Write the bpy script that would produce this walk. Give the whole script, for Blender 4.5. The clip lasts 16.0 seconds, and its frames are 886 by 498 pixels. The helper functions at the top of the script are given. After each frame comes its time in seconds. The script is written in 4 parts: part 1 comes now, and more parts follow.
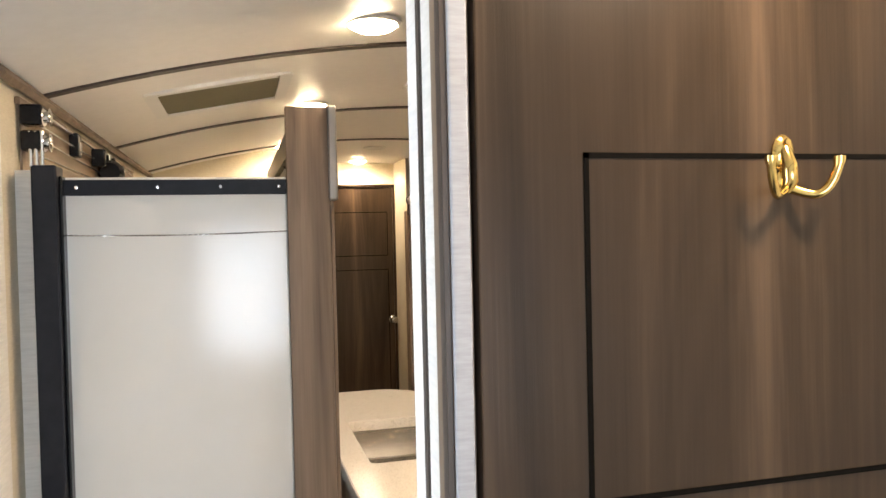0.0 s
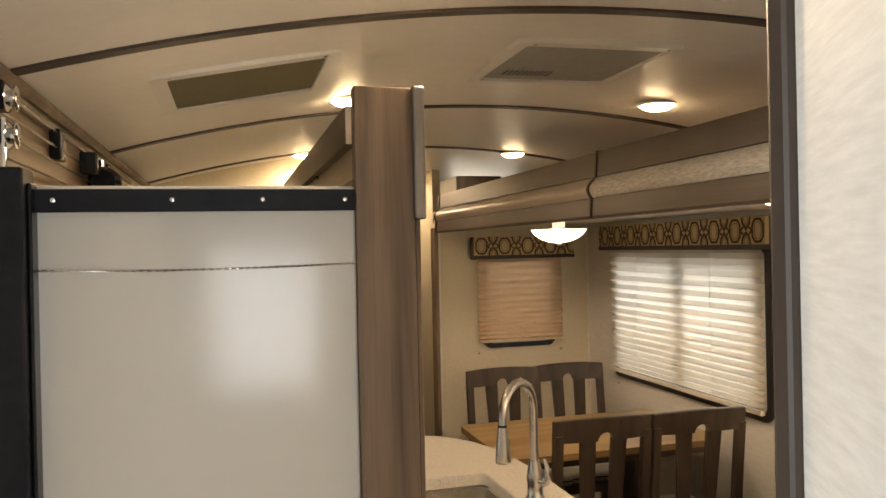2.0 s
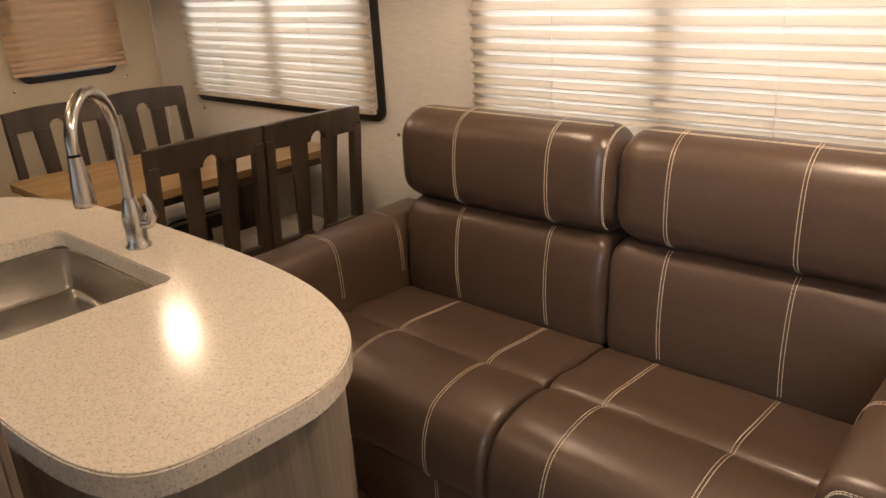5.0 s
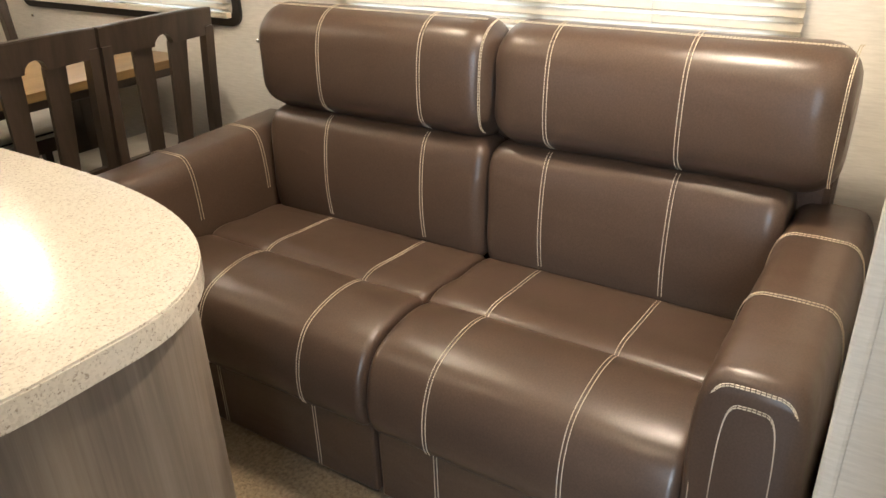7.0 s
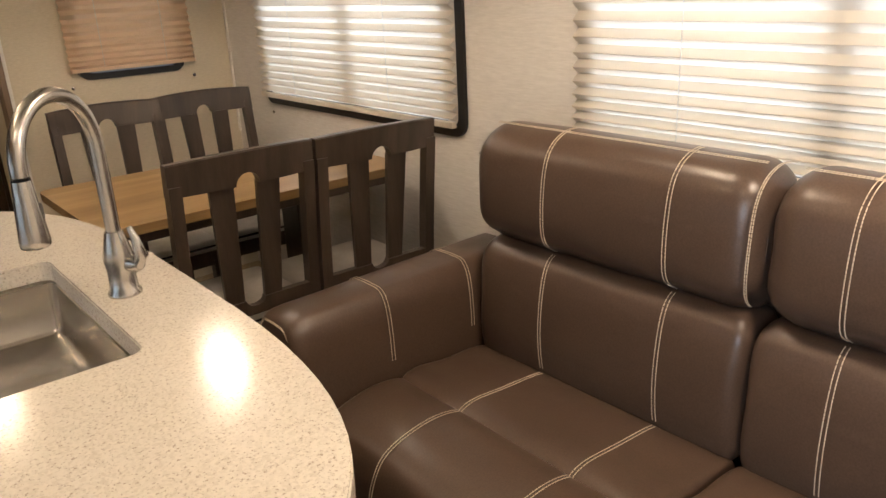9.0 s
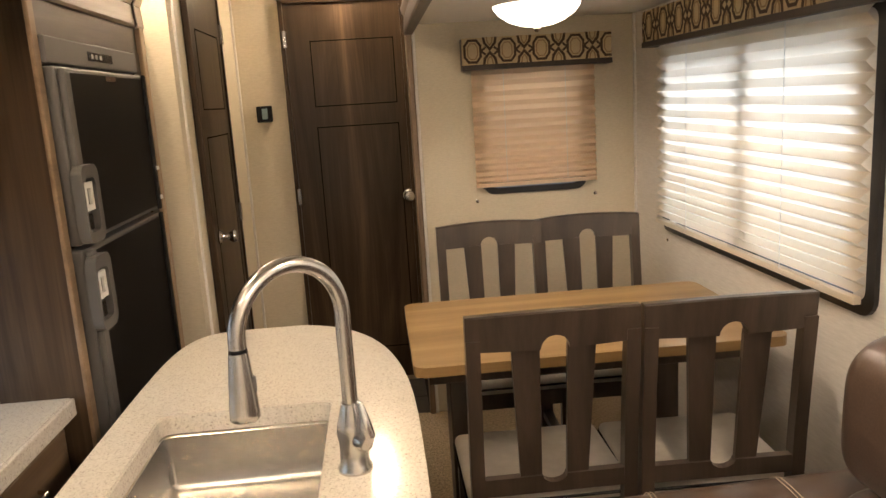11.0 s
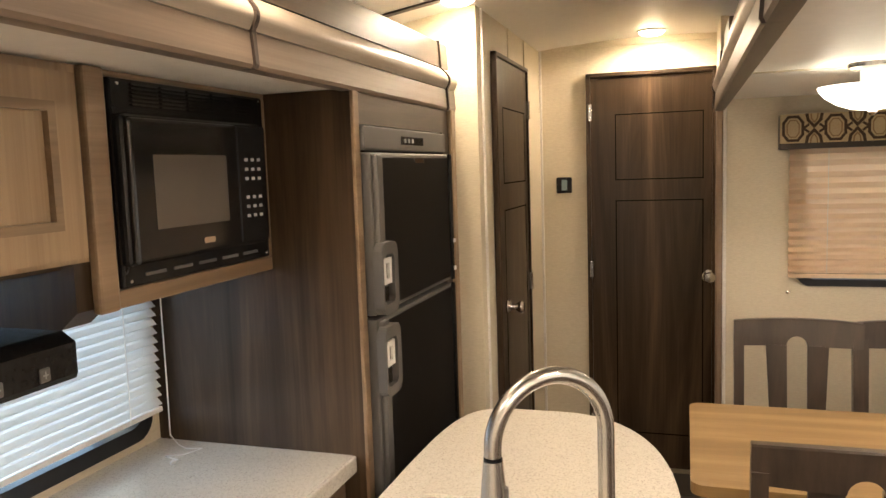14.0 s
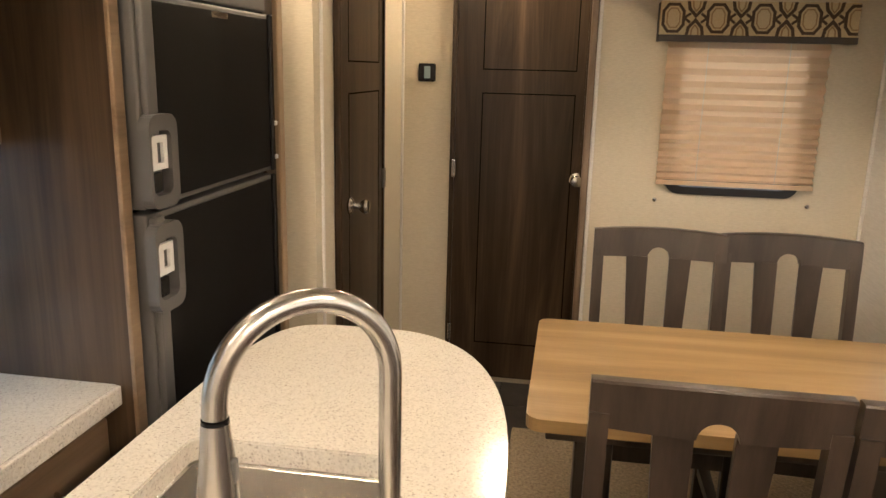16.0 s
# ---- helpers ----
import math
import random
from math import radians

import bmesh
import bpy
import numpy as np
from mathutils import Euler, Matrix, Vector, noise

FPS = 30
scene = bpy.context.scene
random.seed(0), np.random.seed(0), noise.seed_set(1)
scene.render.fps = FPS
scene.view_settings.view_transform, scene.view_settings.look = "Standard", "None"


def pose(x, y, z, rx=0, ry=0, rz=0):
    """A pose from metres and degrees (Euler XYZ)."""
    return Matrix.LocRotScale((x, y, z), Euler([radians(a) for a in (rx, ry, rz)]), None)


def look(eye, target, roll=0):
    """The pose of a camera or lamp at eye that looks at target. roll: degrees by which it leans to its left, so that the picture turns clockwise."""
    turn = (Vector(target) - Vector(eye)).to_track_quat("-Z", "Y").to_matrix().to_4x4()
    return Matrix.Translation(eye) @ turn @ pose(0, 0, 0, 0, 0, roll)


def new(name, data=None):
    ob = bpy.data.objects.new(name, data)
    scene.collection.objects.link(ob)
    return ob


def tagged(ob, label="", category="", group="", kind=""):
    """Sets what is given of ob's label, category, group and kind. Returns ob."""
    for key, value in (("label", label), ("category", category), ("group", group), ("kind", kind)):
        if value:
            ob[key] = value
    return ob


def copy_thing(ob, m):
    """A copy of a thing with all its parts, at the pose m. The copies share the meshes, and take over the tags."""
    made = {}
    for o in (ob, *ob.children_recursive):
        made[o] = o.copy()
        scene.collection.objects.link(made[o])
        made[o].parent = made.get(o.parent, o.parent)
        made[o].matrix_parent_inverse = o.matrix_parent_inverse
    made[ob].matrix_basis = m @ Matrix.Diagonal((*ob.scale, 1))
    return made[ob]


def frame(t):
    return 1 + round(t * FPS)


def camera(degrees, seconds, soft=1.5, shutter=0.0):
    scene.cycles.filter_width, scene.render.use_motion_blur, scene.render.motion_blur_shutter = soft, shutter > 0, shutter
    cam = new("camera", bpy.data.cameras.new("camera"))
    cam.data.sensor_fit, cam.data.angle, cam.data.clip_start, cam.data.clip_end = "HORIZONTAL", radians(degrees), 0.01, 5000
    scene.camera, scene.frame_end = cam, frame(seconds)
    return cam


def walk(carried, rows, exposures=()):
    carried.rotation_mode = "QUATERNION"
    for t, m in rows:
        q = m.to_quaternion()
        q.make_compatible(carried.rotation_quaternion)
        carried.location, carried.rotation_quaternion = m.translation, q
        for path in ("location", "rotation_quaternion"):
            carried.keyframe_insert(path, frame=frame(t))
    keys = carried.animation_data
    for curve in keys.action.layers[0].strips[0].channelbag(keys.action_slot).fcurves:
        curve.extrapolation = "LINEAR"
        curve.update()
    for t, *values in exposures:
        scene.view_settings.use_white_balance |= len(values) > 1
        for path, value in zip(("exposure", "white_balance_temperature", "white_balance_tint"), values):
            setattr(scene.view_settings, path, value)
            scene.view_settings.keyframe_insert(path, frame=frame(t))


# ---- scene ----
cam = camera(60.5, 16.0)
PATH = [
    (0, (0.255, 0.034, 1.611), (0.774, 1.965, 1.567), -1.3),
    (0.5, (0.236, 0.231, 1.62), (0.742, 2.165, 1.576), -1.5),
    (1, (0.207, 0.344, 1.621), (0.713, 2.278, 1.581), -1.4),
    (1.5, (0.192, 0.466, 1.629), (0.707, 2.398, 1.6), -1.1),
    (2, (0.173, 0.584, 1.644), (0.709, 2.511, 1.639), -1.2),
    (2.5, (0.169, 0.699, 1.636), (0.782, 2.603, 1.634), -0.8),
    (3, (0.188, 0.826, 1.609), (0.993, 2.656, 1.556), -1.0),
    (3.5, (0.241, 0.958, 1.582), (1.293, 2.645, 1.364), -3.0),
    (4, (0.277, 1.028, 1.538), (1.509, 2.553, 1.145), -4.7),
    (4.5, (0.29, 1.082, 1.48), (1.632, 2.467, 0.949), -4.0),
    (5, (0.321, 1.112, 1.429), (1.687, 2.396, 0.733), -3.4),
    (5.2, (0.332, 1.121, 1.401), (1.703, 2.359, 0.636), -2.8),
    (7.5, (0.478, 1.216, 1.329), (1.982, 2.197, 0.448), -2.1),
    (8, (0.561, 1.318, 1.319), (2.033, 2.444, 0.568), -2.3),
    (8.5, (0.63, 1.383, 1.354), (1.994, 2.666, 0.652), -2.8),
    (9, (0.72, 1.431, 1.365), (1.908, 2.894, 0.695), -2.8),
    (9.5, (0.879, 1.516, 1.403), (1.837, 3.164, 0.799), -2.0),
    (10, (1.001, 1.574, 1.419), (1.689, 3.374, 0.884), -3.2),
    (10.2, (1.049, 1.584, 1.424), (1.621, 3.431, 0.915), -3.4),
    (12.3, (1.233, 1.654, 1.522), (0.947, 3.618, 1.272), -2.9),
    (12.5, (1.235, 1.666, 1.527), (0.911, 3.624, 1.282), -2.8),
    (13, (1.228, 1.681, 1.538), (0.795, 3.621, 1.318), -2.1),
    (13.5, (1.21, 1.682, 1.538), (0.658, 3.594, 1.338), -1.2),
    (14, (1.218, 1.671, 1.536), (0.609, 3.564, 1.326), -1.9),
    (14.5, (1.24, 1.695, 1.524), (0.671, 3.594, 1.264), -1.8),
    (15, (1.258, 1.793, 1.511), (0.791, 3.712, 1.195), 0.3),
    (15.5, (1.26, 1.941, 1.491), (0.895, 3.87, 1.11), 0.6),
    (16, (1.284, 2.065, 1.46), (0.972, 3.985, 0.994), 1.4),
]
EXPOSURES = [(0, 0.3, 6100, 10), (0.5, -0.1, 6600, 10), (1.0, -0.3, 6800, 10), (3, -0.4, 7200, 12), (5.2, -0.5, 6700, 18), (7.3, 0.3, 5700, 4), (8.5, -0.2, 6000, 12), (10, 0.0, 6200, 12), (12.5, 0.35, 6100, 10), (16, 0.4, 6000, 10)]
walk(cam, [(t, look(eye, target, roll)) for t, eye, target, roll in PATH], EXPOSURES)

# world, lights, exposure
world = bpy.data.worlds.new("sky")
scene.world = world
world.use_nodes = True
wn = world.node_tree.nodes
sky = wn.new("ShaderNodeTexSky")
sky.sky_type, sky.sun_disc, sky.sun_elevation, sky.sun_rotation = "NISHITA", False, radians(40), radians(120)
world.node_tree.links.new(sky.outputs[0], wn["Background"].inputs[0])
wn["Background"].inputs[1].default_value = 0.12

WARM = (1.0, 0.76, 0.54)
DAY = (0.86, 0.93, 1.0)


def area_lamp(name, m, w, h, watts, colour):
    d = bpy.data.lights.new(name, "AREA")
    d.shape, d.size, d.size_y, d.energy, d.color = "RECTANGLE", w, h, watts, colour
    ob = new(name, d)
    ob.matrix_world = m
    return ob


def spot_lamp(name, x, y, z, watts, colour=WARM, wide=150):
    d = bpy.data.lights.new(name, "SPOT")
    d.energy, d.color, d.shadow_soft_size, d.spot_size, d.spot_blend = watts, colour, 0.05, radians(wide), 0.3
    ob = new(name, d)
    ob.location = (x, y, z)
    return ob


# daylight in the side windows, the kitchen window and the open entry doorway
area_lamp("daylight_window_side", look((3.0, 3.95, 2.05), (2.3, 3.95, 1.2)), 1.6, 0.7, 32, DAY)
area_lamp("daylight_window_sofa", look((3.0, 2.15, 2.05), (2.3, 2.15, 1.2)), 1.6, 0.7, 36, DAY)
area_lamp("daylight_window_kitchen", look((-0.28, 2.75, 1.1), (0.8, 2.75, 1.0)), 1.0, 0.6, 3.5, (0.6, 0.82, 1.0))
area_lamp("daylight_window_dinette", look((1.88, 5.7, 1.9), (1.88, 4.98, 1.3)), 0.5, 0.4, 4, (1.0, 0.9, 0.75))
area_lamp("daylight_doorway", look((-2.2, 0.2, 1.3), (1.4, 1.6, 0.5)), 1.3, 1.7, 110, DAY)
area_lamp("daylight_rear_window", look((0.4, -1.6, 1.25), (0.2, 0.5, 1.2)), 0.8, 0.8, 22, DAY)

# materials


def mat(name, base=(0.5, 0.5, 0.5), rough=0.5, metal=0.0, spec=0.5):
    m = bpy.data.materials.new(name)
    m.use_nodes = True
    b = m.node_tree.nodes["Principled BSDF"]
    b.inputs["Base Color"].default_value = (*base, 1)
    b.inputs["Roughness"].default_value = rough
    b.inputs["Metallic"].default_value = metal
    b.inputs["Specular IOR Level"].default_value = spec
    return m


def node(m, kind, **values):
    n = m.node_tree.nodes.new(kind)
    for k, v in values.items():
        n.inputs[k.replace("_", " ")].default_value = v
    return n


def wire(m, a, out, b, slot):
    m.node_tree.links.new(a.outputs[out], b.inputs[slot])


def bsdf(m):
    return m.node_tree.nodes["Principled BSDF"]


def coords(m, scale=(1, 1, 1), turn=(0, 0, 0)):
    tc = node(m, "ShaderNodeTexCoord")
    mp = node(m, "ShaderNodeMapping", Scale=scale, Rotation=turn)
    wire(m, tc, "Object", mp, "Vector")
    return mp


def ramp(m, stops):
    r = m.node_tree.nodes.new("ShaderNodeValToRGB")
    e = r.color_ramp.elements
    while len(e) < len(stops):
        e.new(0.5)
    for el, (p, c) in zip(e, stops):
        el.position, el.color = p, (*c, 1)
    return r


def bump(m, src, out, strength, dist):
    bp = node(m, "ShaderNodeBump", Strength=strength, Distance=dist)
    wire(m, src, out, bp, "Height")
    wire(m, bp, "Normal", bsdf(m), "Normal")
    return bp


def wood(name, dark, mid, light, rough=0.4, grain="z", spec=0.5):
    """Printed or real wood; the grain runs along the named axis."""
    m = mat(name, mid, rough, 0, spec)
    s = {"z": (5.5, 5.5, 0.5), "y": (5.5, 0.5, 5.5), "x": (0.5, 5.5, 5.5)}[grain]
    mp = coords(m, s)
    big = node(m, "ShaderNodeTexNoise", Scale=1.0, Detail=4.0, Roughness=0.62, Distortion=1.5)
    wire(m, mp, 0, big, "Vector")
    mp2 = coords(m, tuple(v * (24 if v > 1 else 4) for v in s))
    fine = node(m, "ShaderNodeTexNoise", Scale=1.0, Detail=6.0, Roughness=0.7)
    wire(m, mp2, 0, fine, "Vector")
    mix = node(m, "ShaderNodeMath", Value=0.5)
    mix.operation = "MULTIPLY_ADD"
    wire(m, fine, 0, mix, 0)
    mix.inputs[1].default_value = 0.24
    half = node(m, "ShaderNodeMath")
    half.operation = "MULTIPLY"
    half.inputs[1].default_value = 0.79
    wire(m, big, 0, half, 0)
    wire(m, half, 0, mix, 2)
    r = ramp(m, [(0.36, dark), (0.52, mid), (0.7, light)])
    wire(m, mix, 0, r, 0)
    wire(m, r, 0, bsdf(m), "Base Color")
    bump(m, fine, 0, 0.25, 0.001)
    return m


def speckled(name, base, spots, rough):
    m = mat(name, base, rough)
    mp = coords(m)
    v = node(m, "ShaderNodeTexVoronoi", Scale=220.0)
    wire(m, mp, 0, v, "Vector")
    n = node(m, "ShaderNodeTexNoise", Scale=210.0, Detail=2.0, Roughness=0.7)
    wire(m, mp, 0, n, "Vector")
    r = ramp(m, [(0.0, spots), (0.34, spots), (0.4, base), (1.0, tuple(min(1, c * 1.1) for c in base))])
    wire(m, n, 0, r, 0)
    r2 = ramp(m, [(0.0, (0.75, 0.72, 0.68)), (0.5, (1, 1, 1)), (1.0, (1.06, 1.05, 1.02))])
    wire(m, v, "Color", r2, 0)
    mx = m.node_tree.nodes.new("ShaderNodeMixRGB")
    mx.blend_type = "MULTIPLY"
    mx.inputs[0].default_value = 0.6
    wire(m, r, 0, mx, 1)
    wire(m, r2, 0, mx, 2)
    wire(m, mx, 0, bsdf(m), "Base Color")
    return m


def noisy(name, a, b, scale, rough, stretch=(1, 1, 1), bumpy=0.0, dist=0.001, metal=0.0, spec=0.5, detail=5.0):
    m = mat(name, a, rough, metal, spec)
    mp = coords(m, stretch)
    n = node(m, "ShaderNodeTexNoise", Scale=scale, Detail=detail, Roughness=0.6)
    wire(m, mp, 0, n, "Vector")
    r = ramp(m, [(0.3, a), (0.7, b)])
    wire(m, n, 0, r, 0)
    wire(m, r, 0, bsdf(m), "Base Color")
    if bumpy:
        bump(m, n, 0, bumpy, dist)
    return m


def glowing(name, colour, strength):
    m = mat(name, (0.9, 0.88, 0.82), 0.4)
    b = bsdf(m)
    b.inputs["Emission Color"].default_value = (*colour, 1)
    b.inputs["Emission Strength"].default_value = strength
    return m


def see_through(name, base, share, rough=0.8):
    """Cloth or plastic that lets daylight through."""
    m = mat(name, base, rough)
    tr = node(m, "ShaderNodeBsdfTranslucent")
    tr.inputs[0].default_value = (*base, 1)
    mx = node(m, "ShaderNodeMixShader", Fac=share)
    wire(m, bsdf(m), 0, mx, 1)
    wire(m, tr, 0, mx, 2)
    wire(m, mx, 0, m.node_tree.nodes["Material Output"], "Surface")
    return m


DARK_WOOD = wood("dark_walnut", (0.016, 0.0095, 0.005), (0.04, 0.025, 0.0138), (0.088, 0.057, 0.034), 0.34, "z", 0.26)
GREY_WOOD = wood("weathered_wood", (0.065, 0.042, 0.026), (0.17, 0.118, 0.078), (0.29, 0.21, 0.145), 0.5)
GREY_WOOD_Y = wood("weathered_wood_lengthwise", (0.13, 0.095, 0.07), (0.2, 0.15, 0.115), (0.29, 0.23, 0.18), 0.36, "y")
PALE_WOOD_Y = wood("pale_weathered_wood", (0.3, 0.25, 0.2), (0.42, 0.36, 0.3), (0.5, 0.44, 0.37), 0.36, "y")
DARK_WOOD_Y = wood("dark_band_wood", (0.05, 0.036, 0.026), (0.09, 0.066, 0.048), (0.14, 0.105, 0.08), 0.4, "y")
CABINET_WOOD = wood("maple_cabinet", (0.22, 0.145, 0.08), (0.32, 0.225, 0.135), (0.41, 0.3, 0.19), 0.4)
CABINET_WOOD_Y = wood("cabinet_rail_wood", (0.14, 0.09, 0.05), (0.22, 0.15, 0.09), (0.3, 0.21, 0.13), 0.42, "y")
ISLAND_WOOD = wood("grey_oak_panel", (0.13, 0.105, 0.085), (0.25, 0.21, 0.175), (0.38, 0.33, 0.28), 0.5)
TABLE_WOOD = wood("honey_oak", (0.2, 0.12, 0.042), (0.3, 0.19, 0.078), (0.4, 0.27, 0.13), 0.3, "x")
CHAIR_WOOD = wood("espresso_stain", (0.028, 0.02, 0.015), (0.05, 0.036, 0.027), (0.078, 0.057, 0.043), 0.3)
WALL = noisy("linen_wallboard", (0.56, 0.495, 0.365), (0.66, 0.59, 0.455), 60, 0.55, (1, 1, 6), 0.25, 0.0006)
WALL_PALE = noisy("pale_linen_wallboard", (0.66, 0.63, 0.58), (0.78, 0.75, 0.7), 22, 0.6, (1, 1, 9), 0.25, 0.0008)
LINEN = noisy("grey_linen_print", (0.3, 0.28, 0.25), (0.62, 0.59, 0.54), 120, 0.5, (1, 0.35, 2.2), 0.2, 0.0005)
CEILING = noisy("ceiling_vinyl", (0.78, 0.76, 0.72), (0.82, 0.8, 0.76), 30, 0.42, bumpy=0.08, dist=0.001)
GELCOAT = noisy("white_gelcoat", (0.76, 0.75, 0.71), (0.8, 0.79, 0.76), 3, 0.14, bumpy=0.02, dist=0.003)
LEATHER = noisy("brown_leather", (0.064, 0.041, 0.029), (0.092, 0.06, 0.043), 260, 0.32, bumpy=0.12, dist=0.0006)
creases = node(LEATHER, "ShaderNodeTexNoise", Scale=7.0, Detail=2.0, Roughness=0.45, Distortion=0.4)
wire(LEATHER, coords(LEATHER, (1.0, 0.7, 1.6)), 0, creases, "Vector")
folds = node(LEATHER, "ShaderNodeBump", Strength=0.34, Distance=0.014)
wire(LEATHER, creases, 0, folds, "Height")
grain_bump = [n for n in LEATHER.node_tree.nodes if n.bl_idname == "ShaderNodeBump" and n != folds][0]
wire(LEATHER, folds, "Normal", grain_bump, "Normal")
STITCH = mat("cream_thread", (0.62, 0.54, 0.42), 0.8)
QUARTZ = speckled("speckled_countertop", (0.7, 0.66, 0.59), (0.42, 0.37, 0.31), 0.16)
STEEL = noisy("brushed_steel", (0.56, 0.54, 0.51), (0.64, 0.62, 0.59), 40, 0.24, (1, 1, 30), 0.04, 0.0004, 1.0)
NICKEL = mat("brushed_nickel", (0.6, 0.58, 0.55), 0.26, 1.0)
CHROME = mat("chrome", (0.75, 0.75, 0.75), 0.08, 1.0)
BRASS = mat("polished_brass", (0.72, 0.5, 0.16), 0.15, 1.0)
ALU = mat("grey_metal_trim", (0.35, 0.33, 0.31), 0.35, 1.0)
BLACK = noisy("black_plastic", (0.008, 0.008, 0.009), (0.012, 0.012, 0.013), 80, 0.26, bumpy=0.05, spec=0.25)
BLACK_MATT = noisy("black_painted_metal", (0.009, 0.01, 0.015), (0.016, 0.018, 0.024), 25, 0.45, bumpy=0.05, spec=0.2)
GLOSS_BLACK = noisy("gloss_black_door", (0.006, 0.006, 0.007), (0.009, 0.009, 0.01), 30, 0.12)
FRIDGE_BLACK = noisy("black_fridge_panel", (0.008, 0.008, 0.008), (0.011, 0.01, 0.01), 120, 0.3, bumpy=0.05, spec=0.08)
FRIDGE_GREY = mat("charcoal_plastic", (0.1, 0.096, 0.092), 0.42)
TINTED = mat("microwave_window", (0.09, 0.08, 0.07), 0.1)
WHITE = mat("white_plastic", (0.75, 0.74, 0.72), 0.4)
STRIP = noisy("pale_grey_vinyl", (0.3, 0.3, 0.31), (0.38, 0.38, 0.4), 40, 0.4, (1, 1, 8))
KEY_PRINT = mat("pale_print", (0.3, 0.3, 0.3), 0.6)
BLIND = see_through("pleated_cloth", (0.8, 0.74, 0.64), 0.5)
BLIND_BACK = see_through("pleated_cloth_tan", (0.84, 0.66, 0.48), 0.35)
SLAT = see_through("white_vinyl_slat", (0.82, 0.84, 0.84), 0.35, 0.5)
VALANCE = noisy("valance_cloth", (0.5, 0.39, 0.22), (0.58, 0.47, 0.29), 300, 0.9, bumpy=0.2)
VALANCE_INK = noisy("valance_pattern_thread", (0.06, 0.038, 0.024), (0.1, 0.065, 0.042), 300, 0.9)
VALANCE_TAN = mat("valance_tan_thread", (0.3, 0.2, 0.1), 0.9)
GROOVE = mat("dark_groove", (0.006, 0.005, 0.004), 1.0, 0.0, 0.05)
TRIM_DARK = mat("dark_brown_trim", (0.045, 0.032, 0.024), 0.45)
FRAME_BLACK = mat("black_window_frame", (0.012, 0.012, 0.014), 0.35)
SEAT_COVER = noisy("cream_seat_vinyl", (0.5, 0.46, 0.4), (0.6, 0.56, 0.5), 18, 0.4, bumpy=0.15, dist=0.004)
CARPET = noisy("beige_shag", (0.22, 0.165, 0.1), (0.42, 0.34, 0.23), 90, 0.95, bumpy=1.0, dist=0.01)
SLATE = noisy("slate_vinyl", (0.03, 0.026, 0.023), (0.07, 0.06, 0.053), 9, 0.4, bumpy=0.15)
GROUT = mat("dark_joint", (0.018, 0.016, 0.014), 0.8)
BLOB_GLOW = glowing("lit_dome", (1.0, 0.74, 0.42), 80)
SHADE_GLOW = glowing("lit_frosted_bowl", (1.0, 0.86, 0.62), 4.0)
HAZE = glowing("outside_daylight", (0.85, 0.93, 1.0), 2.2)
PANE = mat("clear_glass", (1, 1, 1), 0.0)
bsdf(PANE).inputs["Transmission Weight"].default_value = 1.0
VENT_MESH = noisy("olive_filter", (0.16, 0.145, 0.08), (0.2, 0.18, 0.1), 200, 0.8)
VENT_GREY = noisy("grey_vent_lid", (0.3, 0.3, 0.29), (0.36, 0.36, 0.35), 40, 0.5)
LCD = mat("lcd_window", (0.22, 0.3, 0.32), 0.2)

# builders


def thing(name, at, label, category, group=""):
    ob = new(name)
    ob.location = at
    return tagged(ob, label, category, group)


def part(name, bm, material, parent=None, label="", smooth=False):
    root = parent
    while root is not None and root.parent is not None:
        root = root.parent
    if root is not None:
        bm.transform(Matrix.Translation(-root.location))
    bmesh.ops.recalc_face_normals(bm, faces=bm.faces[:])
    me = bpy.data.meshes.new(name)
    for f in bm.faces:
        f.smooth = smooth
    if smooth:
        for e in bm.edges:
            e.smooth = e.calc_face_angle(0.0) < 0.75
    bm.to_mesh(me)
    bm.free()
    me.materials.append(material)
    ob = new(name, me)
    if parent is not None:
        ob.parent = parent
    if label:
        ob["label"] = label
    return ob


def shell(name, bm, material, label, category="wall"):
    return tagged(part(name, bm, material), label, category, "", "structure")


def box(x0, x1, y0, y1, z0, z1, bevel=0.0, bm=None, segments=2):
    keep = bm if bm is not None else bmesh.new()
    b = bmesh.new()
    bmesh.ops.create_cube(b, size=1)
    b.transform(Matrix.Translation(((x0 + x1) / 2, (y0 + y1) / 2, (z0 + z1) / 2)) @ Matrix.Diagonal((abs(x1 - x0), abs(y1 - y0), abs(z1 - z0), 1)))
    if bevel:
        bmesh.ops.bevel(b, geom=b.edges[:], offset=bevel, segments=segments, affect="EDGES", profile=0.5)
    return merge(keep, b)


def merge(keep, b):
    made = [keep.verts.new(v.co) for v in b.verts]
    b.verts.index_update()
    for f in b.faces:
        try:
            keep.faces.new([made[v.index] for v in f.verts])
        except ValueError:
            pass
    b.free()
    return keep


def prism(points, axis, lo, hi, bm=None):
    """A flat outline pushed along an axis. points: (x, z) for y, (y, z) for x, (x, y) for z."""
    bm = bm if bm is not None else bmesh.new()
    at = {"x": lambda p, h: (h, p[0], p[1]), "y": lambda p, h: (p[0], h, p[1]), "z": lambda p, h: (p[0], p[1], h)}[axis]
    a = [bm.verts.new(at(p, lo)) for p in points]
    b = [bm.verts.new(at(p, hi)) for p in points]
    n = len(points)
    for i in range(n):
        bm.faces.new((a[i], a[(i + 1) % n], b[(i + 1) % n], b[i]))
    bm.faces.new(a)
    bm.faces.new(b[::-1])
    return bm


